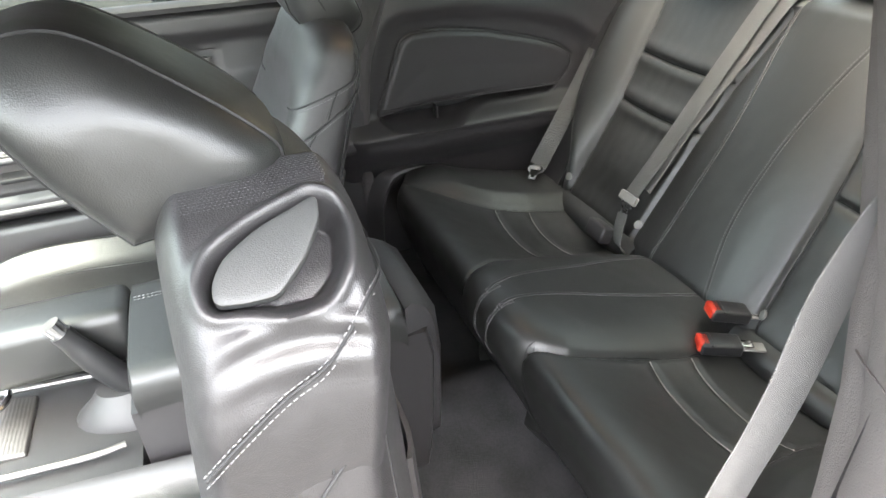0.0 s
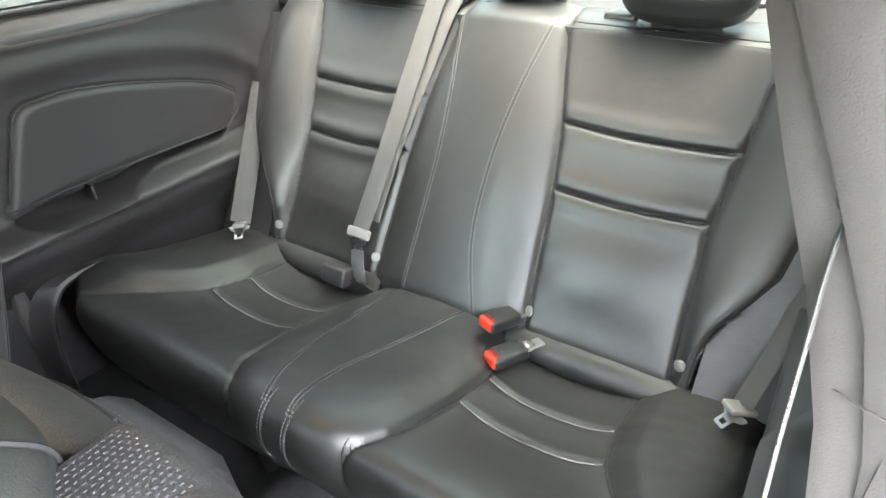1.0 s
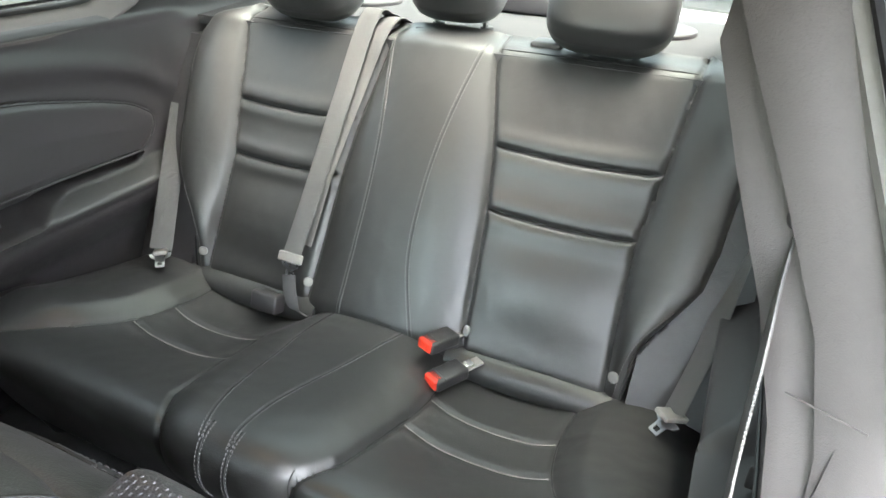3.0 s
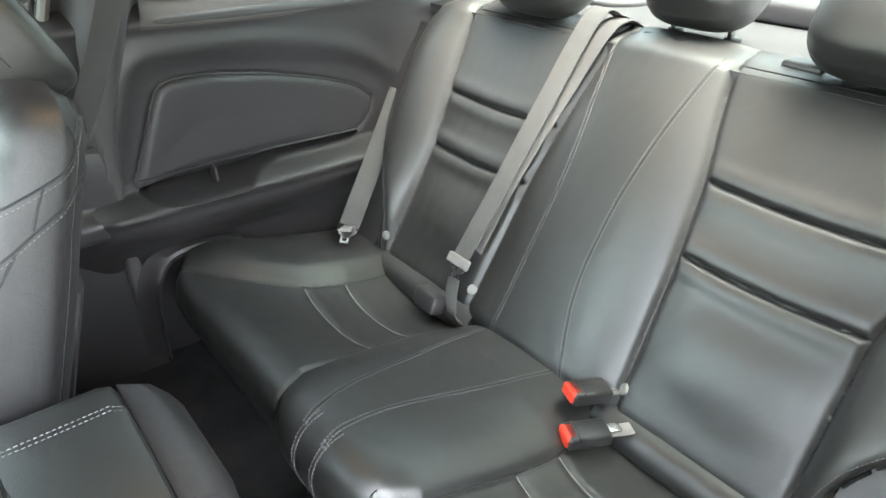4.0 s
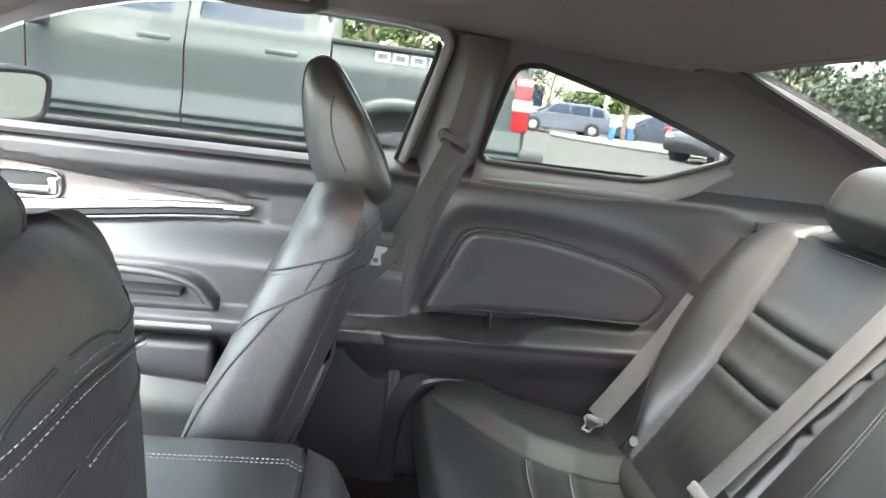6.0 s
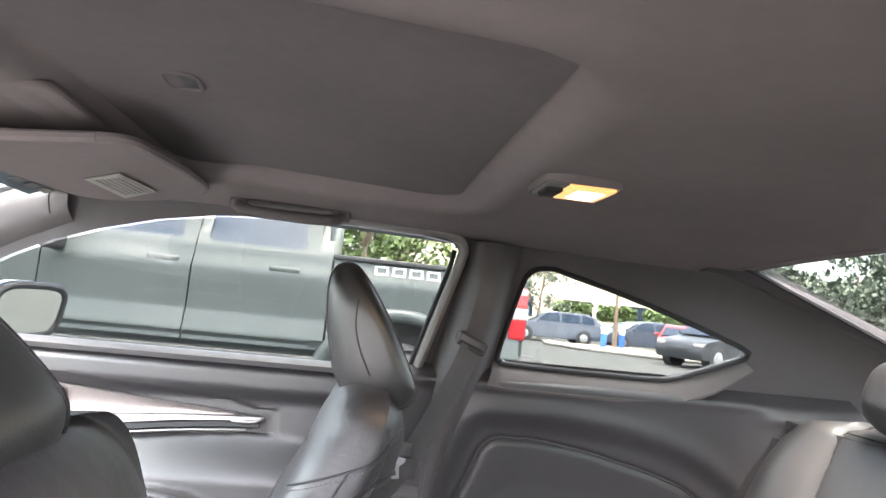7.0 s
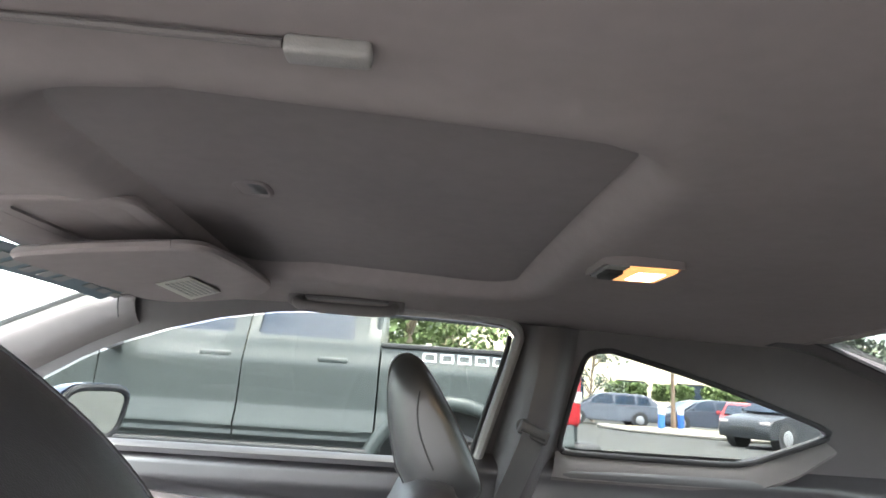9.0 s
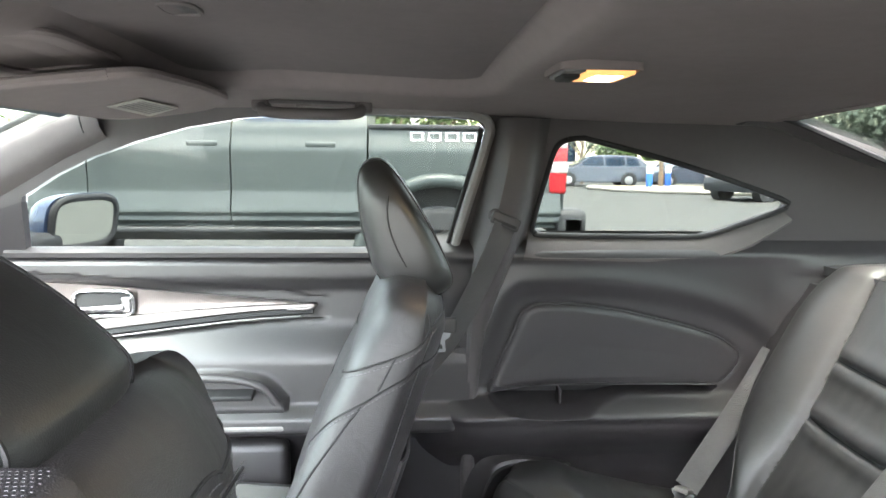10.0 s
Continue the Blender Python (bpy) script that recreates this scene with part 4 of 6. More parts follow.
        for q in (() if outer < 0 and sg else (upper, lower)):
            part("stitching", stitches(side_line(q, sg, 10, 1.006, 0.008), normal), THREAD, back)
    for sg in (35, 145):
        part("rear_seam", tube(line([(0.0, sg), (0.2, sg), (0.4, sg), (0.52, sg), (0.60, sg)], 12, 1.0), 0.0015, 6), SEAM, back)
    part("back_panel", grid(lambda u, v: place(0.004 - 0.012 * abs(2 * u - 1) ** 6, (-1 + 2 * u) * 0.120, 0.02 + v * 0.34), 16, 16, thick=tuple(place(0.006, 0, 0) - place(0, 0, 0))), PLASTIC, back, "black seat-back panel")
    # headrest
    head = new("headrest")
    head.matrix_world = Matrix.Translation(place(-0.05, 0, 0.70))
    head.parent = seat
    head.matrix_parent_inverse = seat.matrix_world.inverted()
    prof = [(-0.142, -0.062), (-0.180, 0.000), (-0.204, 0.060), (-0.202, 0.088), (-0.180, 0.100)] + head_rear
    c0 = place(head_shift, 0, 0.690)
    tilt = Matrix.Rotation(th, 3, "Y")
    prof3 = [(p.x, p.y) for p in smooth_path([(a, b, 0) for a, b in prof + prof[:1]], 6)[:-1]]
    cen = Vector((-0.112, 0, 0.010))
    rings = []
    for k in range(31):
        e = -math.cos(math.pi * k / 30)
        s = (1 - min(0.9999, abs(e)) ** head_round) ** 0.42
        ring = []
        for a, b in prof3:
            p = cen + (Vector((a, 0, b)) - cen) * (0.30 + 0.70 * s)
            wide = head_wide - 0.014 * ss(0.03, 0.10, p.z)
            p.y = e * wide
            p.x += 0.0
            ring.append(c0 + tilt @ p)
        rings.append(ring)
    part("pad", loft(rings), LEATHER, head)
    for k in (8, 22):
        mid = sum(rings[k], Vector()) / len(rings[k])
        loop = [mid + (p - mid) * 1.006 for p in rings[k]]
        part("seam", tube(loop + loop[:1], 0.0016, 6), SEAM, head)
    if crease:
        # tucked crease on the inner side of the headrest
        pts = []
        for f in range(13):
            v = Vector((-0.150 + 0.058 * f / 12 - 0.012 * math.sin(math.pi * f / 12), 0, 0.052 - 0.092 * f / 12)) - cen
            reach = max(1e-4, min((abs(math.atan2(b - cen.z, a - cen.x) - math.atan2(v.z, v.x)), math.hypot(a - cen.x, b - cen.z)) for a, b in prof3)[1])
            s = max(0.0, (v.length / reach - 0.30) / 0.70)
            e = -(1 - min(1.0, s) ** (1 / 0.42)) ** (1 / head_round)
            w = cen + v
            w.y = e * (head_wide - 0.014 * ss(0.03, 0.10, w.z)) - 0.0002
            pts.append(c0 + tilt @ w)
        part("side_crease", tube(smooth_path(pts, 2), 0.0014, 6), SEAM, head)
    for e in (-0.06, 0.06):
        part("post", tube([c0 + tilt @ Vector((-0.072, e, -0.12)), c0 + tilt @ Vector((-0.082, e, -0.02))], 0.006, 10), CHROME, head, "chrome post")
        part("post_collar", tube([c0 + tilt @ Vector((-0.070, e, -0.098)), c0 + tilt @ Vector((-0.070, e, -0.080))], 0.015, 14), PLASTIC, head)
    # cushion with side bolsters
    rings = []
    for k in range(21):
        t = k / 20
        x = px - 0.60 + 0.56 * t
        zt = 0.635 - 0.055 * t - 0.03 * (1 - t) ** 8
        half = 0.245 * (1 - 0.06 * (1 - t) ** 4)
        ring = []
        for j in range(33):
            e = -1 + 2 * j / 32
            bol = 0.045 * bell(abs(e) - 0.84, 0.14) - 0.05 * ss(0.86, 1.0, abs(e))
            ring.append((x, cy + half * e if outer > 0 else min(cy + half * e, -0.119), zt + bol))
        ring += [(x, cy + half * 0.70, zt - 0.16), (x, cy - half * 0.92, zt - 0.16)]
        rings.append(ring)
    part("seat_cushion", loft(rings), LEATHER, seat)
    for e in (-0.14, 0.14):
        part("cushion_seam", tube([(px - 0.58 + 0.5 * t, cy + e, 0.6365 - 0.055 * t - 0.03 * (1 - t) ** 8 + 0.001) for t in [q / 12 for q in range(13)]], 0.0015, 6), SEAM, seat)
    part("side_shield", rbox((0.46, 0.03, 0.13), (px - 0.26, cy + outer * 0.262, 0.50), 0.014), PLASTIC, seat)
    for e in (-0.19, 0.19):
        part("seat_rail", rbox((0.52, 0.04, 0.06), (px - 0.28, cy + e, 0.415), 0.008), PLASTIC, seat)
    return seat, back


front_seat("front_seat", 0.395, 0.087, 18, 1, "black leather front passenger seat with reclined backrest", 0.81, 0.0,
                                                 [(-0.148, 0.086), (-0.086, 0.036), (-0.024, -0.026), (-0.012, -0.054), (-0.034, -0.080), (-0.090, -0.098)], 0.114, 5.0, True)
driver, d_back = front_seat("front_seat", -0.305, 0.108, -3, -1, "black leather driver seat with backrest tipped forward", 0.95, -0.032,
                                              [(-0.135, 0.098), (-0.071, 0.051), (-0.025, 0.006), (-0.014, -0.016), (-0.026, -0.035), (-0.090, -0.056)], 0.096, 4.0)

# moulded shoulder of the driver seat with the tilt lever in its recess; a profile from under the headrest down the outer side
SHOULDER = smooth_path([(-0.372, 1.172, 0), (-0.405, 1.170, 0), (-0.433, 1.162, 0), (-0.460, 1.147, 0), (-0.485, 1.128, 0), (-0.505, 1.104, 0), (-0.517, 1.076, 0), (-0.522, 1.045, 0), (-0.520, 1.00, 0), (-0.514, 0.95, 0)], 10)
SHOULDER_S = [0.0]
for p, q in zip(SHOULDER, SHOULDER[1:]):
    SHOULDER_S.append(SHOULDER_S[-1] + (q - p).length)
ARC_OF_Y = [(-p.x, a) for p, a in zip(SHOULDER, SHOULDER_S)][:68]


def arc(y):
    return lerp_table(ARC_OF_Y, -y)


BEZEL = rounded([(x, arc(y)) for x, y in [(0.030, -0.424), (0.046, -0.436), (0.049, -0.452), (0.043, -0.476), (0.024, -0.494), (-0.005, -0.496), (-0.028, -0.491), (-0.052, -0.489), (-0.056, -0.474), (-0.046, -0.457), (-0.016, -0.441)]], 0.010)
PLATE = rounded([(x, arc(y)) for x, y in [(0.033, -0.430), (0.030, -0.448), (0.014, -0.470), (-0.008, -0.487), (-0.030, -0.487), (-0.048, -0.485), (-0.047, -0.474), (-0.037, -0.461), (-0.012, -0.447)]], 0.007)


def shoulder_base(x, a):
    k = next((i for i in range(len(SHOULDER_S) - 1) if SHOULDER_S[i + 1] >= a), len(SHOULDER_S) - 2)
    t = (a - SHOULDER_S[k]) / (SHOULDER_S[k + 1] - SHOULDER_S[k])
    p = SHOULDER[k].lerp(SHOULDER[k + 1], t)
    lo, hi = SHOULDER[max(0, k - 3)], SHOULDER[min(len(SHOULDER) - 1, k + 4)]
    d = (hi - lo).normalized()
    n = Vector((0, d.y, -d.x))
    n = n if n.z > 0 or n.y < 0 else -n
    # rolls away to the front and the rear
    end = 0.030 * max(0.0, (abs(x + 0.008) - 0.048) / 0.022) ** 2.0
    return Vector((x - 0.10 * max(0.0, a - 0.17), p.x, p.y)) - n * end, n


def shoulder_at(x, a):
    q, n = shoulder_base(x, a)
    d = inside_distance(BEZEL, x, a)
    off = 0.0045 * bell(d + 0.003, 0.0045) - 0.032 * ss(0.000, 0.012, d)
    # two soft rolls of leather under the recess
    low = arc(-0.492) + 0.10 * (x + 0.01) ** 2 * 40
    fade = ss(-0.066, -0.035, x) * ss(0.062, 0.030, x)
    off += fade * (0.0040 * bell(a - low - 0.011, 0.007) - 0.0022 * bell(a - low - 0.024, 0.006) + 0.0030 * bell(a - low - 0.037, 0.009))
    off += 0.0008 * noise.noise((x * 40, a * 40, 2.0))
    return q + n * off


AMAX = SHOULDER_S[-1] - 0.002
cover = part("shoulder_cover", grid(lambda u, v: shoulder_at(-0.079 + 0.142 * u, 0.001 + (AMAX - 0.001) * v), 130, 170), LEATHER_SIDE, d_back, "moulded leather shoulder with a lever recess")


def plate_at(x, a, lift):
    q, n = shoulder_base(x, a)
    return q + n * lift


def plate_loop(shrink, lift):
    cx, ca = sum(p[0] for p in PLATE) / len(PLATE), sum(p[1] for p in PLATE) / len(PLATE)
    return [plate_at(cx + (x - cx) * shrink, ca + (a - ca) * shrink, lift) for x, a in PLATE]


part("tilt_lever", loft([plate_loop(k, h) for k, h in ((1.0, -0.010), (1.0, 0.000), (0.985, 0.0016), (0.95, 0.0022), (0.8, 0.0022), (0.6, 0.0022), (0.4, 0.0022), (0.2, 0.0022), (0.03, 0.0022))]), LEVER, cover, "flat grey teardrop seat tilt lever")
# perforated strip between the headrest and the lever, in short slanted rows
vs, fs = [], []
for i in range(17):
    for j in range(34):
        x, a = -0.060 + 0.0031 * j + (0.0015 if i % 2 else 0), 0.004 + 0.0031 * i
        if inside_distance(BEZEL, x, a) > -0.009 or x > 0.048 - 0.1 * a:
            continue
        p, n = shoulder_at(x, a), shoulder_base(x, a)[1]
        t1, t2 = Vector((0.00075, 0, 0)), Vector((1, 0, 0)).cross(n) * 0.00036
        k = len(vs)
        vs += [p + n * 0.0002 + t1 + t2, p + n * 0.0002 - t1 + t2, p + n * 0.0002 - t1 - t2, p + n * 0.0002 + t1 - t2]
        vs += [w - n * 0.001 for w in vs[k:k + 4]]
        fs += [(k, k + 1, k + 2, k + 3), (k, k + 4, k + 5, k + 1), (k + 1, k + 5, k + 6, k + 2), (k + 2, k + 6, k + 7, k + 3), (k + 3, k + 7, k + 4, k)]
tagged(part("perforated_strip", from_lists(vs, fs), HOLE, cover, "rows of pale perforations"), kind="stuff")
# double-stitched seam from the rear face round the shoulder and down the outer side
WRAP = smooth_path([(0.070, -0.17, 1.066), (0.0765, -0.235, 1.083), (0.0770, -0.300, 1.090), (0.0750, -0.378, 1.090), (0.069, -0.440, 1.102), (0.0585, -0.475, 1.114), (0.045, -0.496, 1.114),
                    (0.029, -0.508, 1.100), (0.009, -0.518, 1.085), (-0.020, -0.5205, 1.070), (-0.0545, -0.5235, 1.045), (-0.078, -0.521, 1.022)], 10)


def wrap_out(p):
    return Vector((p.x - 0.01, (p.y + 0.30) * 0.9, 0.02)).normalized()


for off in (-0.005, 0.005):
    part("stitching", stitches([p + wrap_out(p) * 0.0012 + Vector((0, 0, off)) for p in WRAP], wrap_out, pitch=0.0052, length=0.0036, r=0.00055), THREAD, d_back, "pale double stitching")
part("wrap_seam", tube([p + wrap_out(p) * 0.0002 for p in WRAP], 0.0014, 6), SEAM, d_back)
part("post_button", disc(0.009, 0.010, (-0.018, -0.384, 1.176), (0, 25, 0), bevel=0.003), BUTTON, driver, "small grey headrest release button")

# front passenger belt
fb = thing("seat_belt", (0.33, 0.60, 0.45), "grey front passenger seat belt hung from the pillar", "seat belt", group="front seat belts")
part("webbing", ribbon(smooth_path([(0.392, 0.548, 1.185), (0.380, 0.556, 1.150), (0.343, 0.585, 1.05), (0.290, 0.608, 0.94), (0.22, 0.618, 0.85), (0.19, 0.622, 0.80), (0.08, 0.625, 0.42)], 6), lambda t: (0.95, 0.1, 0.3), 0.0235), BELT, fb)
part("guide_loop", rbox((0.060, 0.012, 0.026), (0.392, 0.551, 1.190), 0.005, (0, 22, 0)), PLASTIC, fb, "black plastic belt guide")
part("guide_slot", rbox((0.050, 0.014, 0.007), (0.390, 0.551, 1.186), 0.003, (0, 22, 0)), RUBBER, fb)
part("guide_cap", disc(0.014, 0.010, (0.372, 0.556, 1.200), (90, 0, 0), bevel=0.004), PLASTIC, fb)
part("belt_stop_button", disc(0.006, 0.006, (0.312, 0.604, 0.92), (90, 0, 0)), PLASTIC, fb)
metal_tongue(fb, Vector((0.262, 0.50, 0.985)), (0.1, -0.15, -1), (0.9, 0.2, 0))
part("tongue_grip", rbox((0.050, 0.012, 0.030), (0.272, 0.505, 0.998), 0.005), PLASTIC, fb)

# driver belt seen along its edge
db = thing("seat_belt", (0.36, -0.60, 0.45), "grey driver seat belt running down from the pillar", "seat belt", group="front seat belts")
part("webbing", ribbon(smooth_path([(0.388, -0.604, 1.180), (0.364, -0.603, 1.145), (0.339, -0.605, 1.095), (0.325, -0.608, 1.03), (0.308, -0.611, 0.98), (0.285, -0.614, 0.925), (0.235, -0.622, 0.78), (0.15, -0.635, 0.47)], 6), lambda t: (0.91, -0.05, -0.41), 0.0235), BELT, db)
part("guide_loop", rbox((0.075, 0.016, 0.030), (0.392, -0.603, 1.185), 0.007, (0, 22, 0)), PLASTIC, db, "black plastic belt guide")

# ---- centre console ----
console = thing("centre_console", (0.0, 0.02, 0.42), "black centre console with padded armrest lid", "console")
lid_rings = []
for x, dz in ((-0.20, -0.012), (-0.195, 0.0), (-0.10, 0.002), (0.05, 0.002), (0.165, 0.0), (0.180, -0.006), (0.185, -0.018)):
    ring = []
    for y, z in ((-0.108, 0.735), (-0.110, 0.77), (-0.100, 0.792), (-0.07, 0.802), (0.02, 0.806), (0.10, 0.802), (0.132, 0.792), (0.142, 0.77), (0.140, 0.735)):
        ring.append((x, y, z + dz))
    lid_rings.append([tuple(p) for p in smooth_path(ring, 4)])
armrest = part("armrest_lid", loft(lid_rings), LEATHER, console, "padded black leather armrest lid")
for off in (0, 0.008):
    part("stitching", stitches([(x, 0.064 + off, 0.8062) for x in [-0.19 + 0.355 * k / 40 for k in range(41)]] + [(0.182, 0.064 + off, 0.797)], lambda p: (0, 0, 1)), THREAD, armrest)
part("bin", loft([[(-0.21, -0.105, z), (-0.21, 0.137, z), (x1 - 0.02, 0.137, z), (x1, 0.10, z), (x1, -0.07, z), (x1 - 0.02, -0.105, z)] for z, x1 in ((0.42, 0.225), (0.55, 0.240), (0.68, 0.245), (0.735, 0.235))]), PLASTIC, console)
part("front_pad", rbox((0.22, 0.095, 0.10), (-0.31, 0.098, 0.752), 0.02), LEATHER, console, "padded forward part of the armrest")
part("rear_cap", loft([[(0.1865, -0.10, z), (0.1865, 0.135, z), (x1 - 0.014, 0.125, z), (x1, 0.09, z), (x1, -0.06, z), (x1 - 0.014, -0.09, z)] for z, x1 in ((0.50, 0.252), (0.66, 0.256), (0.745, 0.248), (0.772, 0.236), (0.784, 0.214))]), LEATHER_SIDE, console, "dark leather-grained rear cover")
part("rear_joint", tube(smooth_path([(0.20, -0.098, 0.70), (0.245, -0.07, 0.715), (0.2485, 0.0, 0.72)], 6), 0.0015, 6), SEAM, console)
part("front_tray", loft([[(x, -0.10, 0.44), (x, -0.11, z), (x, 0.13, z), (x, 0.12, 0.44)] for x, z in ((-0.75, 0.70), (-0.5, 0.66), (-0.22, 0.64))]), PLASTIC, console)
part("trim_plate", rbox((0.30, 0.13, 0.012), (-0.52, 0.03, 0.675), 0.005, (0, 9, 0)), SILVER, console, "silver trim round the shifter")
part("cup_holder_rim", tube([(-0.44 + 0.04 * math.cos(a), 0.07 + 0.04 * math.sin(a), 0.684) for a in [2 * math.pi * k / 24 for k in range(25)]], 0.005, 8), CHROME, console, "chrome cup holder rim")
for y in (-0.075, 0.11):
    part("trim_strip", tube(smooth_path([(-0.72, y, 0.697), (-0.50, y, 0.672), (-0.30, y, 0.655), (-0.24, y * 0.9, 0.652)], 6), 0.005, 8), SILVER, console, "slim silver edge of the shifter trim")

brake = thing("hand_brake", (-0.26, 0.02, 0.64), "black hand brake lever with a chrome button", "hand brake")
part("lever", tube(smooth_path([(-0.205, 0.02, 0.655), (-0.235, 0.02, 0.705), (-0.265, 0.02, 0.762), (-0.285, 0.02, 0.808)], 6), 0.019, 14, lambda t: 0.85 + 0.25 * math.sin(math.pi * min(1, t * 1.2))), BLACK, brake)
part("button", tube([(-0.285, 0.02, 0.808), (-0.293, 0.02, 0.826)], 0.014, 14), CHROME, brake, "chrome release button")
part("boot", loft([[(-0.235 + r * 1.5 * math.cos(a), 0.02 + r * math.sin(a), z) for a in [2 * math.pi * k / 20 for k in range(20)]] for r, z in ((0.055, 0.63), (0.052, 0.65), (0.036, 0.672), (0.026, 0.69))]), PLASTIC, brake)

# ---- passenger door ----
door = thing("door_1", (-0.1, 0.70, 0.4), "closed passenger door with black trim and a silver inlay", "car door", kind="structure")
TRIM_TOP = [(-0.95, 1.065), (-0.60, 1.048), (-0.45, 1.040), (-0.30, 1.026), (-0.15, 1.013), (-0.045, 1.004), (0.0, 0.993)]
TRIM_LOW = [(-0.95, 0.900), (-0.60, 0.925), (-0.45, 0.945), (-0.30, 0.964), (-0.15, 0.982), (-0.045, 0.990), (0.0, 0.992)]
ARM = rounded([(-0.60, 0.865), (-0.15, 0.862), (-0.085, 0.850), (-0.045, 0.800), (-0.045, 0.775), (-0.60, 0.775)], 0.03)


def door_y(x, z):
    y = 0.700
    y += 0.002 * ss(0.9, 1.1, z)
    y -= 0.020 * ss(1.02, 1.06, z) * ss(1.10, 1.085, z)
    y += 0.012 * ss(1.09, 1.115, z)
    tt, tl = lerp_table(TRIM_TOP, x), lerp_table(TRIM_LOW, x)
    # hollow under the inlay, swelling out to the armrest
    y -= 0.045 * ss(0.965, 0.870, z) * ss(0.60, 0.72, z)
    y -= 0.030 * ss(0.790, 0.760, z) * ss(0.70, 0.735, z)
    y += 0.035 * ss(0.74, 0.69, z)
    if tl - 0.03 < z < tt + 0.02 and x < 0.03:
        y += 0.005
    d = inside_distance(ARM, x, z)
    y -= 0.022 * ss(-0.004, 0.012, d)
    return y


part("trim_panel", grid(lambda u, v: (-1.0 + u * 1.34, door_y(-1.0 + u * 1.34, 0.42 + v * 0.692), 0.42 + v * 0.692), 150, 150, thick=(0, 0.03, 0)), PLASTIC, door)
part("belt_strip", loft([[(x, 0.686, 1.098), (x, 0.684, 1.108), (x, 0.692, 1.116), (x, 0.708, 1.118), (x, 0.712, 1.100)] for x in (-0.62, -0.3, 0.0, 0.30)]), PLASTIC, door, "black rubber belt seal")
d_glass = part("door_glass", plate(DOOR_WINDOW, [], lambda x, z: (x, lean_y(z) + 0.020, z), (0, 0.004, 0)), GLASS, door)
d_glass.visible_shadow = False
part("corner_cover", plate([(-0.72, 1.10), (-0.58, 1.10), (-0.552, 1.215), (-0.66, 1.18)], [], lambda x, z: (x, lean_y(z) - 0.014, z), (0, 0.02, 0)), PLASTIC, door)
part("outer_skin", grid(lambda u, v: (-1.0 + u * 1.50, 0.80 + 0.07 * math.sin(math.pi * min(1, v * 0.9 + 0.05)) - 0.02, 0.30 + v * 0.80), 12, 16, thick=(0, 0.01, 0)), PAINT_BLUE, door, "blue painted outer skin")


def inlay(u, v):
    x = -0.95 + u * 0.95
    a, b = lerp_table(TRIM_LOW, x) + 0.014 * (1 - u ** 6), lerp_table(TRIM_TOP, x)
    z = a + (b - a) * v
    return (x, 0.690 + 0.003 * (1 - (2 * v - 1) ** 2) - 0.004, z)


part("inlay", grid(inlay, 60, 8, thick=(0, 0.010, 0)), TRIM_DARK, door, "brushed grey-brown inlay strip")
def strip_h(x):
    return 0.024 - 0.015 * ss(-0.45, 0.0, x)


part("silver_strip", loft([[(x, 0.686, lerp_table(TRIM_LOW, x) - 0.004), (x, 0.678, lerp_table(TRIM_LOW, x) + 0.001), (x, 0.679, lerp_table(TRIM_LOW, x) + strip_h(x) - 0.002), (x, 0.690, lerp_table(TRIM_LOW, x) + strip_h(x))]
                           for x in [-0.95 + 0.955 * k / 24 for k in range(25)]]), SILVER, door, "satin silver strip")
part("black_strip", loft([[(x, 0.686, lerp_table(TRIM_LOW, x) - 0.016), (x, 0.680, lerp_table(TRIM_LOW, x) - 0.012), (x, 0.682, lerp_table(TRIM_LOW, x) - 0.003), (x, 0.692, lerp_table(TRIM_LOW, x) - 0.003)]
                          for x in [-0.95 + 0.955 * k / 16 for k in range(17)]]), RUBBER, door, "gloss black strip under the silver")
tip = [(0.014, 0.684, 0.998), (0.004, 0.680, 0.993), (-0.012, 0.679, 0.989), (-0.05, 0.680, 0.988)]
part("strip_tip", tube(smooth_path(tip, 5), 0.0045, 8, lambda q: 0.4 + 0.6 * math.sin(math.pi * min(1, 0.15 + q * 0.6))), SILVER, door)
part("lower_strip", tube([(x, 0.684, lerp_table(TRIM_LOW, x) - 0.019) for x in [-0.90 + 0.88 * k / 20 for k in range(21)]], 0.0028, 8), SILVER, door, "thin silver line under the black strip")
hand = part("door_handle", tube([(-0.425 + 0.060 * math.copysign(abs(math.cos(a)) ** 0.4, math.cos(a)), 0.680, 1.002 + 0.026 * math.copysign(abs(math.sin(a)) ** 0.5, math.sin(a)) + 0.05 * 0) for a in [2 * math.pi * k / 40 for k in range(41)]], 0.0042, 8), CHROME, door, "chrome handle surround")
part("handle_cup", rbox((0.115, 0.012, 0.048), (-0.425, 0.686, 1.002), 0.005), RUBBER, hand)
part("pull", rbox((0.100, 0.014, 0.014), (-0.430, 0.676, 0.992), 0.005, (0, -3, 0)), CHROME, hand, "chrome pull")
part("lock_tab", rbox((0.020, 0.012, 0.034), (-0.378, 0.678, 1.000), 0.004), CHROME, hand)
part("armrest_pull", tube(smooth_path([(-0.55, 0.612, 0.860), (-0.25, 0.612, 0.862), (-0.15, 0.612, 0.858), (-0.09, 0.613, 0.840), (-0.062, 0.616, 0.805)], 6), 0.009, 10), PLASTIC, door, "raised armrest edge")
part("switch_plate", rbox((0.34, 0.035, 0.012), (-0.28, 0.622, 0.822), 0.004, (12, 0, 0)), RUBBER, door)
part("lower_ledge", rbox((0.80, 0.05, 0.016), (-0.45, 0.648, 0.742), 0.007, (-10, 0, 0)), PLASTIC_GREY, door)
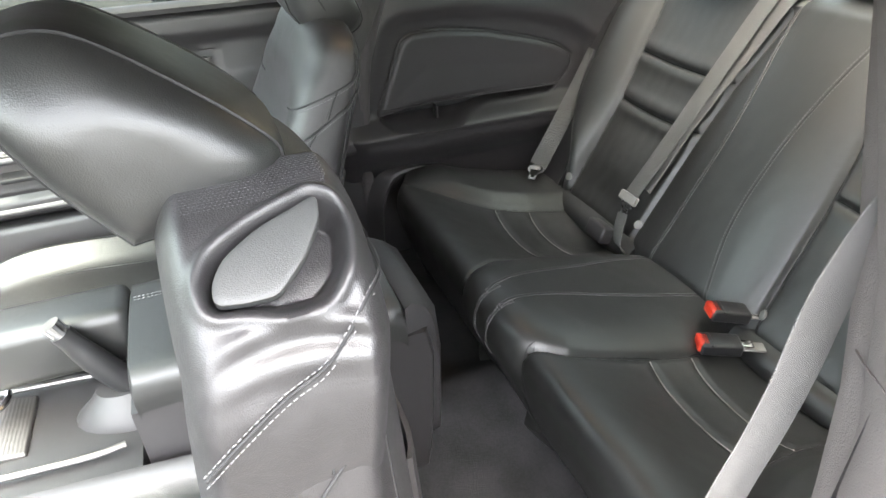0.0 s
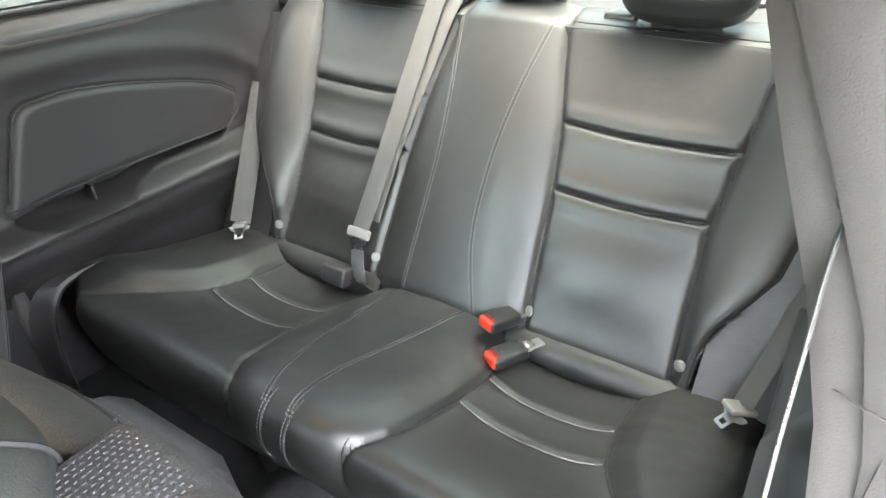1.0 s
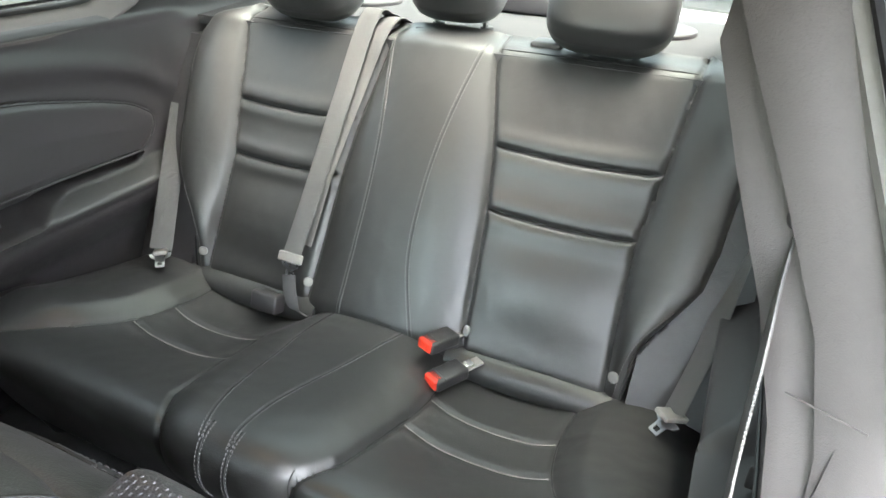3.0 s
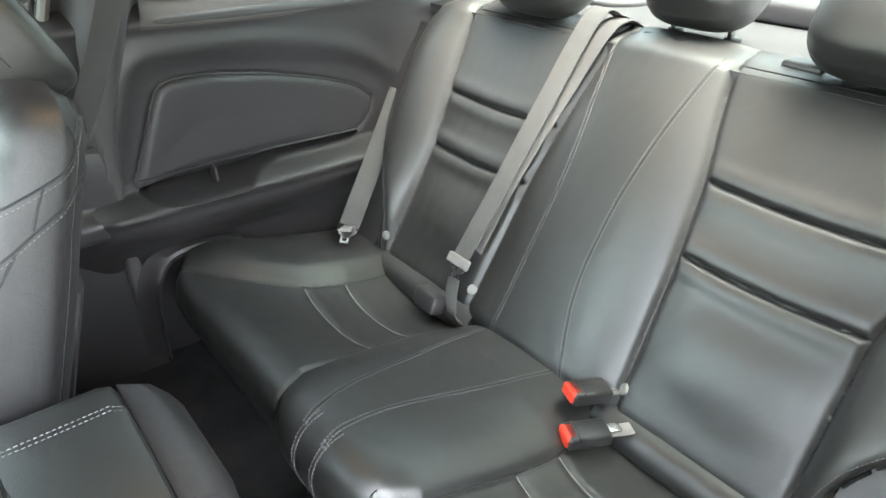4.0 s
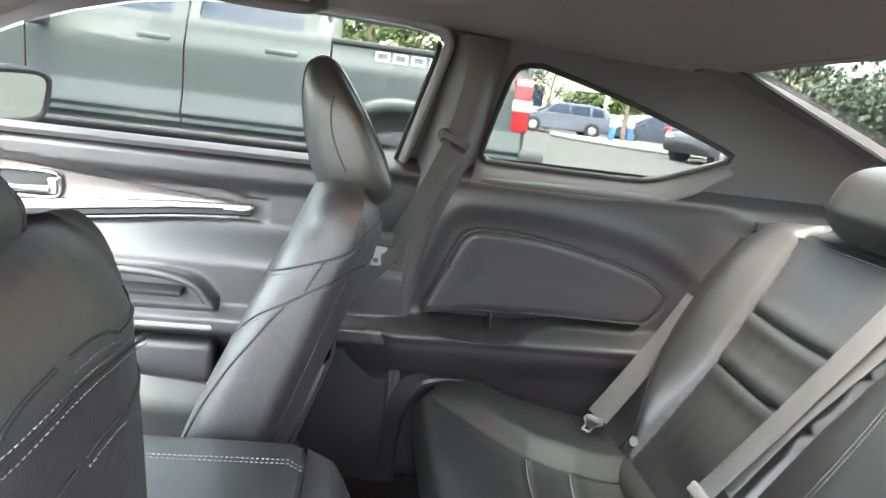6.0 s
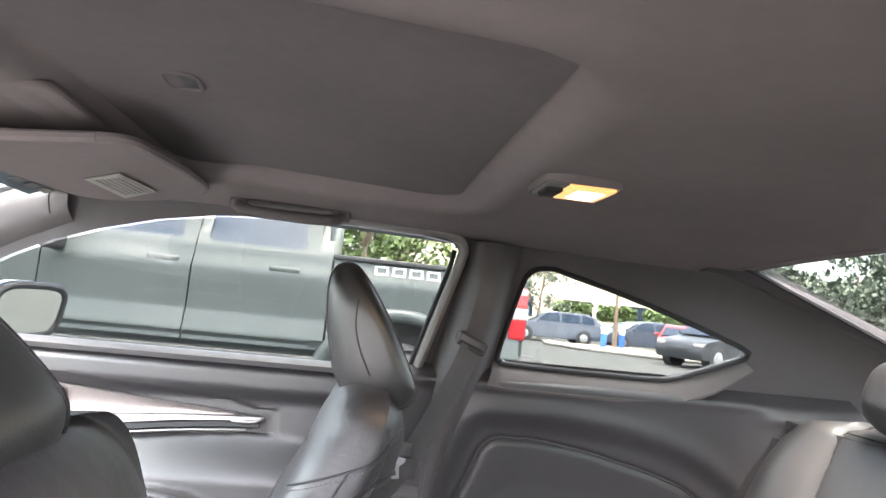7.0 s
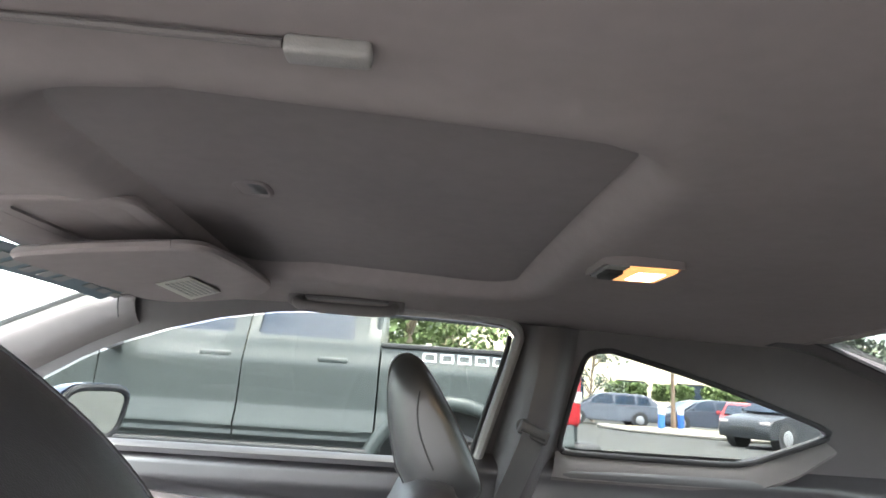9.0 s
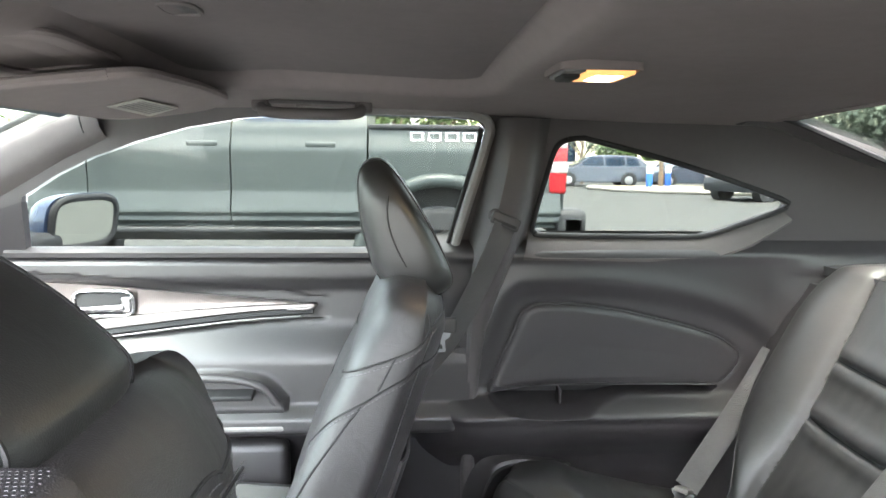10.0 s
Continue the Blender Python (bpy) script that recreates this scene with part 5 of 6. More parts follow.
part("map_pocket", rbox((0.80, 0.05, 0.20), (-0.45, 0.675, 0.60), 0.02), PLASTIC, door)

mirror = thing("wing_mirror", (-0.62, 0.95, 1.1), "blue wing mirror outside the passenger window", "mirror")
def mirror_at(n, a, b):
    return (-0.590 + 0.94 * n + 0.34 * a + 0.16 * b, 0.957 - 0.34 * n + 0.94 * a, 1.146 + b)


rings = []
for k in range(13):
    t = k / 12
    s = (1 - (t * 0.97) ** 3) ** 0.5
    rings.append([mirror_at(-0.10 * t, 0.112 * s * math.copysign(abs(math.cos(a)) ** 0.6, math.cos(a)), 0.070 * s * math.copysign(abs(math.sin(a)) ** 0.6, math.sin(a))) for a in [2 * math.pi * j / 28 for j in range(28)]])
shell = part("housing", loft(rings), PAINT_BLUE, mirror)
MIRROR = material("mirror_glass_silver", (0.85, 0.88, 0.86), 0.03, metal=1.0, vary=0.02)
face = [(0.086 * math.copysign(abs(math.cos(a)) ** 0.55, math.cos(a)), 0.054 * math.copysign(abs(math.sin(a)) ** 0.55, math.sin(a))) for a in [2 * math.pi * j / 40 for j in range(40)]]
part("mirror_glass", plate(face, [], lambda a, b: mirror_at(0.003, a, b), (0.004, -0.001, 0)), MIRROR, mirror, "silvered mirror glass")
part("glass_rim", tube([mirror_at(0.004, a * 1.1, b * 1.1) for a, b in face + face[:1]], 0.009, 8), RUBBER, mirror, "black rim")
part("foot", rbox((0.10, 0.16, 0.05), (-0.66, 0.83, 1.105), 0.02), RUBBER, mirror, "black mirror foot")

# ---- on the ceiling ----
dome = thing("dome_lamp", (0.41, 0.06, 1.405), "lit dome lamp with a warm glowing lens", "ceiling lamp")
DZ = 1.4035
part("bezel", plate(rounded([(0.359, 0.028), (0.451, 0.028), (0.451, 0.112), (0.359, 0.112)], 0.010), [rounded([(0.363, 0.032), (0.447, 0.032), (0.447, 0.108), (0.363, 0.108)], 0.007)], lambda x, y: (x, y, DZ - 0.002), (0, 0, 0.012)), HEADLINER, dome)
part("lens", rbox((0.056, 0.072, 0.010), (0.416, 0.070, DZ - 0.001), 0.004), glow("warm_lamp_lens", (1.0, 0.44, 0.15), 0.04), dome, "glowing amber-white lens")
part("bulb", rbox((0.036, 0.050, 0.011), (0.418, 0.069, DZ - 0.0018), 0.005), glow("warm_bulb", (1.0, 0.78, 0.5), 0.5), dome, "white-hot middle of the lamp")
part("switch", rbox((0.020, 0.040, 0.010), (0.377, 0.069, DZ - 0.004), 0.003), RUBBER, dome, "black rocker switch")
part("switch_surround", rbox((0.024, 0.072, 0.006), (0.377, 0.069, DZ - 0.001), 0.002), BUTTON, dome)
lamp_data = bpy.data.lights.new("dome_light", "AREA")
lamp_data.energy, lamp_data.size, lamp_data.color = 0.016, 0.06, (1.0, 0.72, 0.42)
lamp_ob = new("dome_light", lamp_data)
lamp_ob.matrix_world = look((0.424, 0.069, DZ - 0.012), (0.424, 0.069, 0.0))


def grab_handle(sign, x0, x1):
    g = thing("grab_handle", ((x0 + x1) / 2, 0.50 * sign, 1.39), "folded grey plastic grab handle on the roof rail", "grab handle", group="grab handles")
    zs = lambda x, y: roof_z(x, y)
    ya, yb = 0.485, 0.515
    pts = [(x0, yb, zs(x0, yb) - 0.004), (x0 + 0.015, ya, zs(x0, ya) - 0.022), ((x0 + x1) / 2, ya - 0.006, zs((x0 + x1) / 2, ya) - 0.027), (x1 - 0.015, ya, zs(x1, ya) - 0.022), (x1, yb, zs(x1, yb) - 0.004)]
    part("bar", tube(smooth_path([(x, y * sign, z) for x, y, z in pts], 8), 0.010, 10), PILLAR, g)
    for x in (x0, x1):
        part("hinge_cover", rbox((0.030, 0.034, 0.022), (x, sign * 0.515, zs(x, 0.515) - 0.006), 0.006), PILLAR, g)
    # flat darker strip, painting the shade of a recess behind the bar
    part("recess", rbox((x1 - x0 - 0.03, 0.024, 0.006), ((x0 + x1) / 2, sign * 0.512, zs((x0 + x1) / 2, 0.512) - 0.002), 0.002), PILLAR_SHADED, g, "darker strip for the shaded recess behind the bar")
    return g


grab_handle(1, -0.055, 0.125)
dr_clip = thing("headliner_clip", (0.10, -0.365, 1.40), "pale plastic slide of the driver sun visor", "visor slide")
part("bar", tube([(-0.12, -0.354, roof_z(0, 0.365) - 0.004), (0.084, -0.354, roof_z(0.07, 0.366) - 0.004)], 0.0025, 8), PILLAR, dr_clip)
part("slide", rbox((0.042, 0.015, 0.010), (0.106, -0.352, roof_z(0.1, 0.366) - 0.004), 0.003), PLASTIC_GREY, dr_clip)


def visor():
    """Folded up: its rear edge lies against the headliner, its front edge hangs before the windshield."""
    v = thing("sun_visor", (-0.2, 0.24, 1.38), "grey cloth sun visor folded up with a warning label", "sun visor")

    def at(a, b):
        return (a, b, 1.390 + (a + 0.075) * 0.13 - 0.006 * ss(0.25, 0.42, b))
    out = rounded([(-0.084, 0.062), (-0.071, 0.20), (-0.068, 0.345), (-0.12, 0.405), (-0.225, 0.405), (-0.262, 0.36), (-0.285, 0.055), (-0.20, 0.050)], 0.03)
    part("pad", plate(out, [], at, (0, 0, 0.013)), HEADLINER, v)
    part("edge_seam", tube([Vector(at(a, b)) + Vector((0, 0, 0.0065)) for a, b in out + out[:1]], 0.0066, 8), HEADLINER, v)
    label = part("label", plate([(-0.198, 0.240), (-0.141, 0.203), (-0.135, 0.325), (-0.192, 0.368)], [], lambda a, b: Vector(at(a, b)) - Vector((0, 0, 0.0035)), (0, 0, 0.0012)), LABEL, v, "pale printed warning label")
    for k in range(6):
        part("label_bar", plate([(-0.187 + 0.008 * k, 0.245 - 0.004 * k), (-0.183 + 0.008 * k, 0.243 - 0.004 * k), (-0.179 + 0.008 * k, 0.340 - 0.004 * k), (-0.183 + 0.008 * k, 0.342 - 0.004 * k)], [], lambda a, b: Vector(at(a, b)) - Vector((0, 0, 0.0043)), (0, 0, 0.0006)), PLASTIC_GREY, label)
    return v


LABEL = material("pale_label_paper", (0.40, 0.38, 0.33), 0.6)
visor()
over = thing("overhead_console", (-0.22, 0.0, 1.40), "grey roof console between the sun visors", "roof console")
con = rounded([(-0.262, -0.045), (-0.128, -0.030), (-0.134, 0.150), (-0.258, 0.158)], 0.03)
con_in = rounded([(-0.246, -0.026), (-0.143, -0.014), (-0.149, 0.134), (-0.243, 0.140)], 0.02)


def console_at(a, b):
    return (a, b, roof_z(a, b) - 0.004)


part("shell", plate(con, [con_in], console_at, (0, 0, 0.012)), HEADLINER, over)
part("shell_edge", tube([Vector(console_at(a, b)) + Vector((0, 0, 0.004)) for a, b in con + con[:1]], 0.0045, 8), HEADLINER, over)
part("map_lamp", plate(con_in, [], lambda a, b: Vector(console_at(a, b)) + Vector((0, 0, 0.003)), (0, 0, 0.006)), HEADLINER, over)

# sticker strip across the top of the windshield, with unreadable lettering as bars
STRIP = material("blue_sticker_film", (0.05, 0.09, 0.12), 0.4)
sticker = thing("windshield_sticker", (-0.42, 0.3, 1.36), "blue sticker strip with pale lettering on the windshield", "sticker")


def film_at(e, w):
    """On the glass: e across it, w from the strip's upper edge to its lower."""
    return glass_at(-0.012 - (e - 0.37) * 0.075 + 0.068 * w, e)


part("film", grid(lambda u, v: film_at(-0.3 + 1.22 * v, u) + Vector((0.006, 0, -0.004)), 4, 24, thick=(0.001, 0, -0.0008)), STRIP, sticker)
for k in range(5):
    part("lettering", grid(lambda u, v: film_at(0.26 + 0.075 * k + 0.045 * v, 0.30 + 0.50 * u) + Vector((0.008, 0, -0.0058)), 2, 2, thick=(0.001, 0, -0.0008)), BUTTON, sticker, "pale bar of lettering")
for k in range(3):
    part("lettering", grid(lambda u, v: film_at(0.70 + 0.09 * k + 0.06 * v, 0.45 + 0.22 * u) + Vector((0.008, 0, -0.0058)), 2, 2, thick=(0.001, 0, -0.0008)), BUTTON, sticker, "pale bar of small lettering")


# ---- the parking lot outside ----
ASPHALT = material("sunlit_asphalt", (0.056, 0.057, 0.052), 0.9, bump=0.8, bump_scale=60, vary=0.15, vary_scale=0.25, spec=0.2)
CURB = material("concrete_kerb", (0.30, 0.285, 0.25), 0.85, bump=0.5, bump_scale=40, vary=0.12)
GRAVEL = material("tan_gravel", (0.34, 0.28, 0.19), 0.95, bump=1.0, bump_scale=30, vary=0.3, vary_scale=2)
TRUCK_PAINT = material("grey_green_truck_paint", (0.056, 0.066, 0.064), 0.34, metal=0.0, coat=0.1, vary=0.06, vary_scale=1, spec=0.25)
TRUCK_DARK = material("truck_dark_plastic", (0.025, 0.026, 0.027), 0.6, bump=0.4, bump_scale=90, vary=0.15)
DECAL = material("pale_decal", (0.55, 0.58, 0.60), 0.5)
TAIL = material("red_tail_lens", (0.38, 0.02, 0.025), 0.2, coat=0.3, vary=0.05)
TAIL_WHITE = material("white_tail_lens", (0.42, 0.38, 0.37), 0.2, coat=0.3, vary=0.05)
# blue of the reflected sky is put into this dark window colour
WINDOW = material("dark_car_window", (0.022, 0.034, 0.052), 0.12, vary=0.05, spec=0.15)
TYRE = material("tyre_rubber", (0.025, 0.025, 0.026), 0.85, bump=0.5, bump_scale=60, vary=0.15)
RIM = material("alloy_rim", (0.45, 0.46, 0.47), 0.35, metal=0.9, vary=0.08)
STUCCO = material("cream_stucco", (0.72, 0.64, 0.45), 0.9, bump=0.5, bump_scale=12, vary=0.08, vary_scale=0.3)
BARK = material("tree_bark", (0.20, 0.15, 0.11), 0.9, bump=1.0, bump_scale=14, vary=0.3, vary_scale=3)
LEAF = material("tree_leaves", (0.11, 0.16, 0.05), 0.6, vary=0.3, vary_scale=1.5, per_piece=0.35)
LEAF_GREY = material("grey_green_leaves", (0.11, 0.135, 0.095), 0.65, vary=0.3, vary_scale=1.5, per_piece=0.35)
HILL = material("hazy_hill", (0.30, 0.34, 0.38), 1.0, vary=0.1, vary_scale=0.02, spec=0.0)
BLUE_POST = material("blue_post_paint", (0.03, 0.14, 0.55), 0.5)
WHITE_PAINT = material("white_paint", (0.75, 0.75, 0.74), 0.5)

ground = link("ground", grid(lambda u, v: (-400 + 800 * u, -400 + 800 * v, GROUND), 20, 20, thick=(0, 0, -0.3)), ASPHALT)
tagged(ground, "pale worn asphalt parking lot", "ground", kind="structure")


def wheel(parent, x, y, z, r, w, facing, mud=False):
    t = part("wheel", disc(r, w, (x, y, z), (90, 0, 0), bevel=w * 0.2, n=40), TYRE, parent)
    yf = y + facing * w * 0.46
    part("rim", disc(r * 0.62, w * 0.16, (x, yf, z), (90, 0, 0), bevel=0.01, n=32), RIM if not mud else TRUCK_DARK, t, "alloy rim")
    spokes = []
    for k in range(6):
        a = 2 * math.pi * k / 6
        spokes.append(rbox((r * 0.50, w * 0.10, r * 0.10), (x + r * 0.33 * math.cos(a), yf + facing * w * 0.08, z + r * 0.33 * math.sin(a)), 0.008, (0, -math.degrees(a), 0)))
    spokes.append(disc(r * 0.12, w * 0.2, (x, yf + facing * w * 0.06, z), (90, 0, 0)))
    part("spokes", join(*spokes), RIM, t)
    return t


def pickup():
    """Crew-cab pickup parked beside the car; its near side is at y = Y."""
    Y, g = 4.20, GROUND
    tr = thing("pickup_truck", (-1.4, 5.2, g), "grey-green crew-cab pickup truck parked alongside", "pickup truck")

    def side(x, z):
        """Body side with a shoulder and a lower crease."""
        y = Y
        y += 0.05 * ss(1.35, 1.50, z) + 0.24 * ss(1.45, 1.95, z)
        y -= 0.050 * max(0.0, min(1.0, (1.052 - z) / 0.150))
        y += 0.034 * ss(0.902, 0.872, z)
        y -= 0.010 * ss(0.868, 0.850, z)
        y += 0.06 * ss(0.832, 0.800, z)
        return y

    def shell(name, x0, x1, z0, z1, nx=24, nz=50, hole=None):
        bm = grid(lambda u, v: (x0 + u * (x1 - x0), side(x0 + u * (x1 - x0), z0 + v * (z1 - z0)), z0 + v * (z1 - z0)), nx, nz, thick=(0, 0.05, 0))
        if hole:
            bmesh.ops.delete(bm, geom=[f for f in bm.faces if hole(f.calc_center_median())], context="FACES")
        return part(name, bm, TRUCK_PAINT, tr)

    rear_d = shell("rear_door", -1.085, -0.175, 0.79, 1.545)
    front_d = shell("front_door", -2.13, -1.097, 0.79, 1.545)
    for d, x in ((rear_d, -0.42), (front_d, -1.30)):
        part("handle", rbox((0.235, 0.045, 0.050), (x, Y + 0.028, 1.405), 0.018), TRUCK_PAINT, d)
        part("handle_cup", rbox((0.17, 0.012, 0.06), (x, Y + 0.040, 1.402), 0.005), TRUCK_DARK, d)
    # upper doors with glass
    for x0, x1, d in ((-1.085, -0.175, rear_d), (-2.13, -1.097, front_d)):
        out = [(x0, 1.545), (x1, 1.545), (x1 - 0.0, 1.98), (x0, 1.98)]
        hole = rounded([(x0 + 0.07, 1.575), (x1 - 0.10, 1.575), (x1 - 0.14, 1.92), (x0 + 0.07, 1.92)], 0.04)
        part("window_frame", plate(out, [hole], lambda x, z: (x, side(x, z), z), (0, 0.05, 0)), TRUCK_PAINT, d)
        part("window", plate(hole, [], lambda x, z: (x, side(x, z) + 0.03, z), (0, 0.01, 0)), WINDOW, d, "dark window glass with the sky's blue in its colour")
    part("rear_pillar", grid(lambda u, v: (-0.175 + 0.10 * u, side(0, 0.79 + v * 1.19), 0.79 + v * 1.19), 4, 50, thick=(0, 0.05, 0)), TRUCK_PAINT, tr)
    part("cab_roof", grid(lambda u, v: (-2.2 + u * 2.12, Y + 0.28 + v * 1.55, 1.97 + 0.04 * math.sin(math.pi * u) + 0.03 * math.sin(math.pi * v)), 10, 10, thick=(0, 0, -0.05)), TRUCK_PAINT, tr)
    part("far_side", rbox((5.6, 0.05, 0.85), (-1.4, 6.20, 1.12), 0.02), TRUCK_PAINT, tr)
    part("rear_cab_wall", rbox((0.04, 1.6, 1.3), (-0.10, 5.15, 1.32), 0.02), TRUCK_PAINT, tr)
    # bed with a wheel arch
    cx, cz, R = 0.49, 0.52, 0.60

    def arch(c):
        return (c.x - cx) ** 2 + (c.z - cz) ** 2 < R * R
    bed = shell("bed_side", -0.060, 1.42, 0.78, 1.545, 110, 60, arch)
    part("bed_rail", rbox((1.50, 0.09, 0.04), (0.68, Y + 0.09, 1.55), 0.012), TRUCK_DARK, tr)
    part("bed_front", rbox((0.04, 1.75, 0.9), (-0.04, 5.15, 1.10), 0.01), TRUCK_PAINT, tr)
    part("tailgate", rbox((0.06, 1.80, 0.75), (1.44, 5.15, 1.18), 0.02), TRUCK_PAINT, tr)
    flare = [(cx + (R + 0.03) * math.cos(a), Y - 0.015, cz + (R + 0.03) * math.sin(a)) for a in [math.pi * (1.02 - 1.04 * k / 30) for k in range(31)]]
    part("wheel_flare", tube(flare, 0.055, 10), TRUCK_PAINT, tr, "wide wheel arch flare")
    part("wheel_liner", disc(R - 0.02, 0.30, (cx, Y + 0.44, cz), (90, 0, 0), n=40), TRUCK_DARK, tr)
    wheel(tr, cx, Y + 0.10, g + 0.445, 0.445, 0.30, -1, True)
    wheel(tr, -3.19, Y + 0.10, g + 0.445, 0.445, 0.30, -1, True)
    wheel(tr, cx, 6.1, g + 0.445, 0.445, 0.30, 1, True)
    wheel(tr, -3.19, 6.1, g + 0.445, 0.445, 0.30, 1, True)
    # front fender, hood, pillar
    fx = -3.19
    bm = grid(lambda u, v: (-4.15 + u * 2.01, side(0, 0.79 + v * 0.69) + 0.10 * ss(0.2, 0.0, u), 0.79 + v * 0.69), 110, 50, thick=(0, 0.05, 0))
    bmesh.ops.delete(bm, geom=[f for f in bm.faces if (f.calc_center_median().x - fx) ** 2 + (f.calc_center_median().z - cz) ** 2 < R * R], context="FACES")
    part("front_fender", bm, TRUCK_PAINT, tr)
    part("front_flare", tube([(p[0] - cx + fx, p[1], p[2]) for p in flare], 0.055, 10), TRUCK_PAINT, tr)
    part("hood", grid(lambda u, v: (-4.15 + u * 1.75, Y + 0.05 + v * 1.9, 1.42 + 0.10 * u + 0.06 * math.sin(math.pi * v)), 10, 10, thick=(0, 0, -0.05)), TRUCK_PAINT, tr)
    part("windshield", grid(lambda u, v: (-2.42 + u * 0.55, Y + 0.22 + v * 1.55, 1.52 + u * 0.44), 6, 6, thick=(0, 0, -0.01)), WINDOW, tr)
    part("grille", rbox((0.08, 1.7, 0.5), (-4.16, 5.15, 1.10), 0.03), TRUCK_DARK, tr)
    part("side_mirror", rbox((0.12, 0.22, 0.24), (-2.02, Y - 0.10, 1.50), 0.04), TRUCK_DARK, tr, "black door mirror")
    # running board and underside
    part("running_board", rbox((2.35, 0.18, 0.05), (-1.28, Y + 0.02, 0.765), 0.02), TRUCK_DARK, tr, "black running board")
    for x in (-2.2, -1.3, -0.35):
        part("board_bracket", rbox((0.06, 0.25, 0.06), (x, Y + 0.16, 0.735), 0.01), TRUCK_DARK, tr)
    part("frame_rail", rbox((5.2, 0.12, 0.16), (-1.4, Y + 0.55, 0.70), 0.02), TRUCK_DARK, tr)
    part("rocker", rbox((2.10, 0.10, 0.06), (-1.15, Y + 0.12, 0.790), 0.02), TRUCK_DARK, tr)
    # lamp, bumper, filler cap, decal
    tl = part("tail_lamp", rbox((0.15, 0.11, 0.42), (1.400, Y + 0.045, 1.255), 0.03), TAIL, tr, "red and white tail lamp")
    part("lamp_band", rbox((0.154, 0.114, 0.09), (1.401, Y + 0.043, 1.255), 0.01), TAIL_WHITE, tl)
    part("lamp_top", rbox((0.130, 0.114, 0.05), (1.401, Y + 0.043, 1.425), 0.01), TAIL_WHITE, tl)
    part("rear_bumper", rbox((0.22, 1.90, 0.20), (1.53, 5.12, 0.80), 0.05), TRUCK_DARK, tr, "dark rear bumper")
    part("bumper_cap", rbox((0.24, 0.30, 0.22), (1.52, Y + 0.12, 0.82), 0.05), TRUCK_DARK, tr, "dark bumper corner")
    part("filler_cap", disc(0.085, 0.012, (0.03, Y + 0.024, 1.33), (90, 0, 0), bevel=0.003), TRUCK_PAINT, bed)
    # side decal as plain outlined blocks
    dec = new("decal")
    dec.parent = bed
    dec.matrix_parent_inverse = bed.matrix_world.inverted()
    for k in range(6):
        x = 0.255 + 0.135 * k
        o = [(x, 1.445), (x + 0.105, 1.445), (x + 0.105, 1.515), (x, 1.515)]
        i = [(x + 0.016, 1.458), (x + 0.089, 1.458), (x + 0.089, 1.502), (x + 0.016, 1.502)]
        part("decal_block", plate(o, [i], lambda a, b: (a, side(a, b) - 0.006, b), (0, 0.003, 0)), DECAL, dec)
    return tr


pickup()


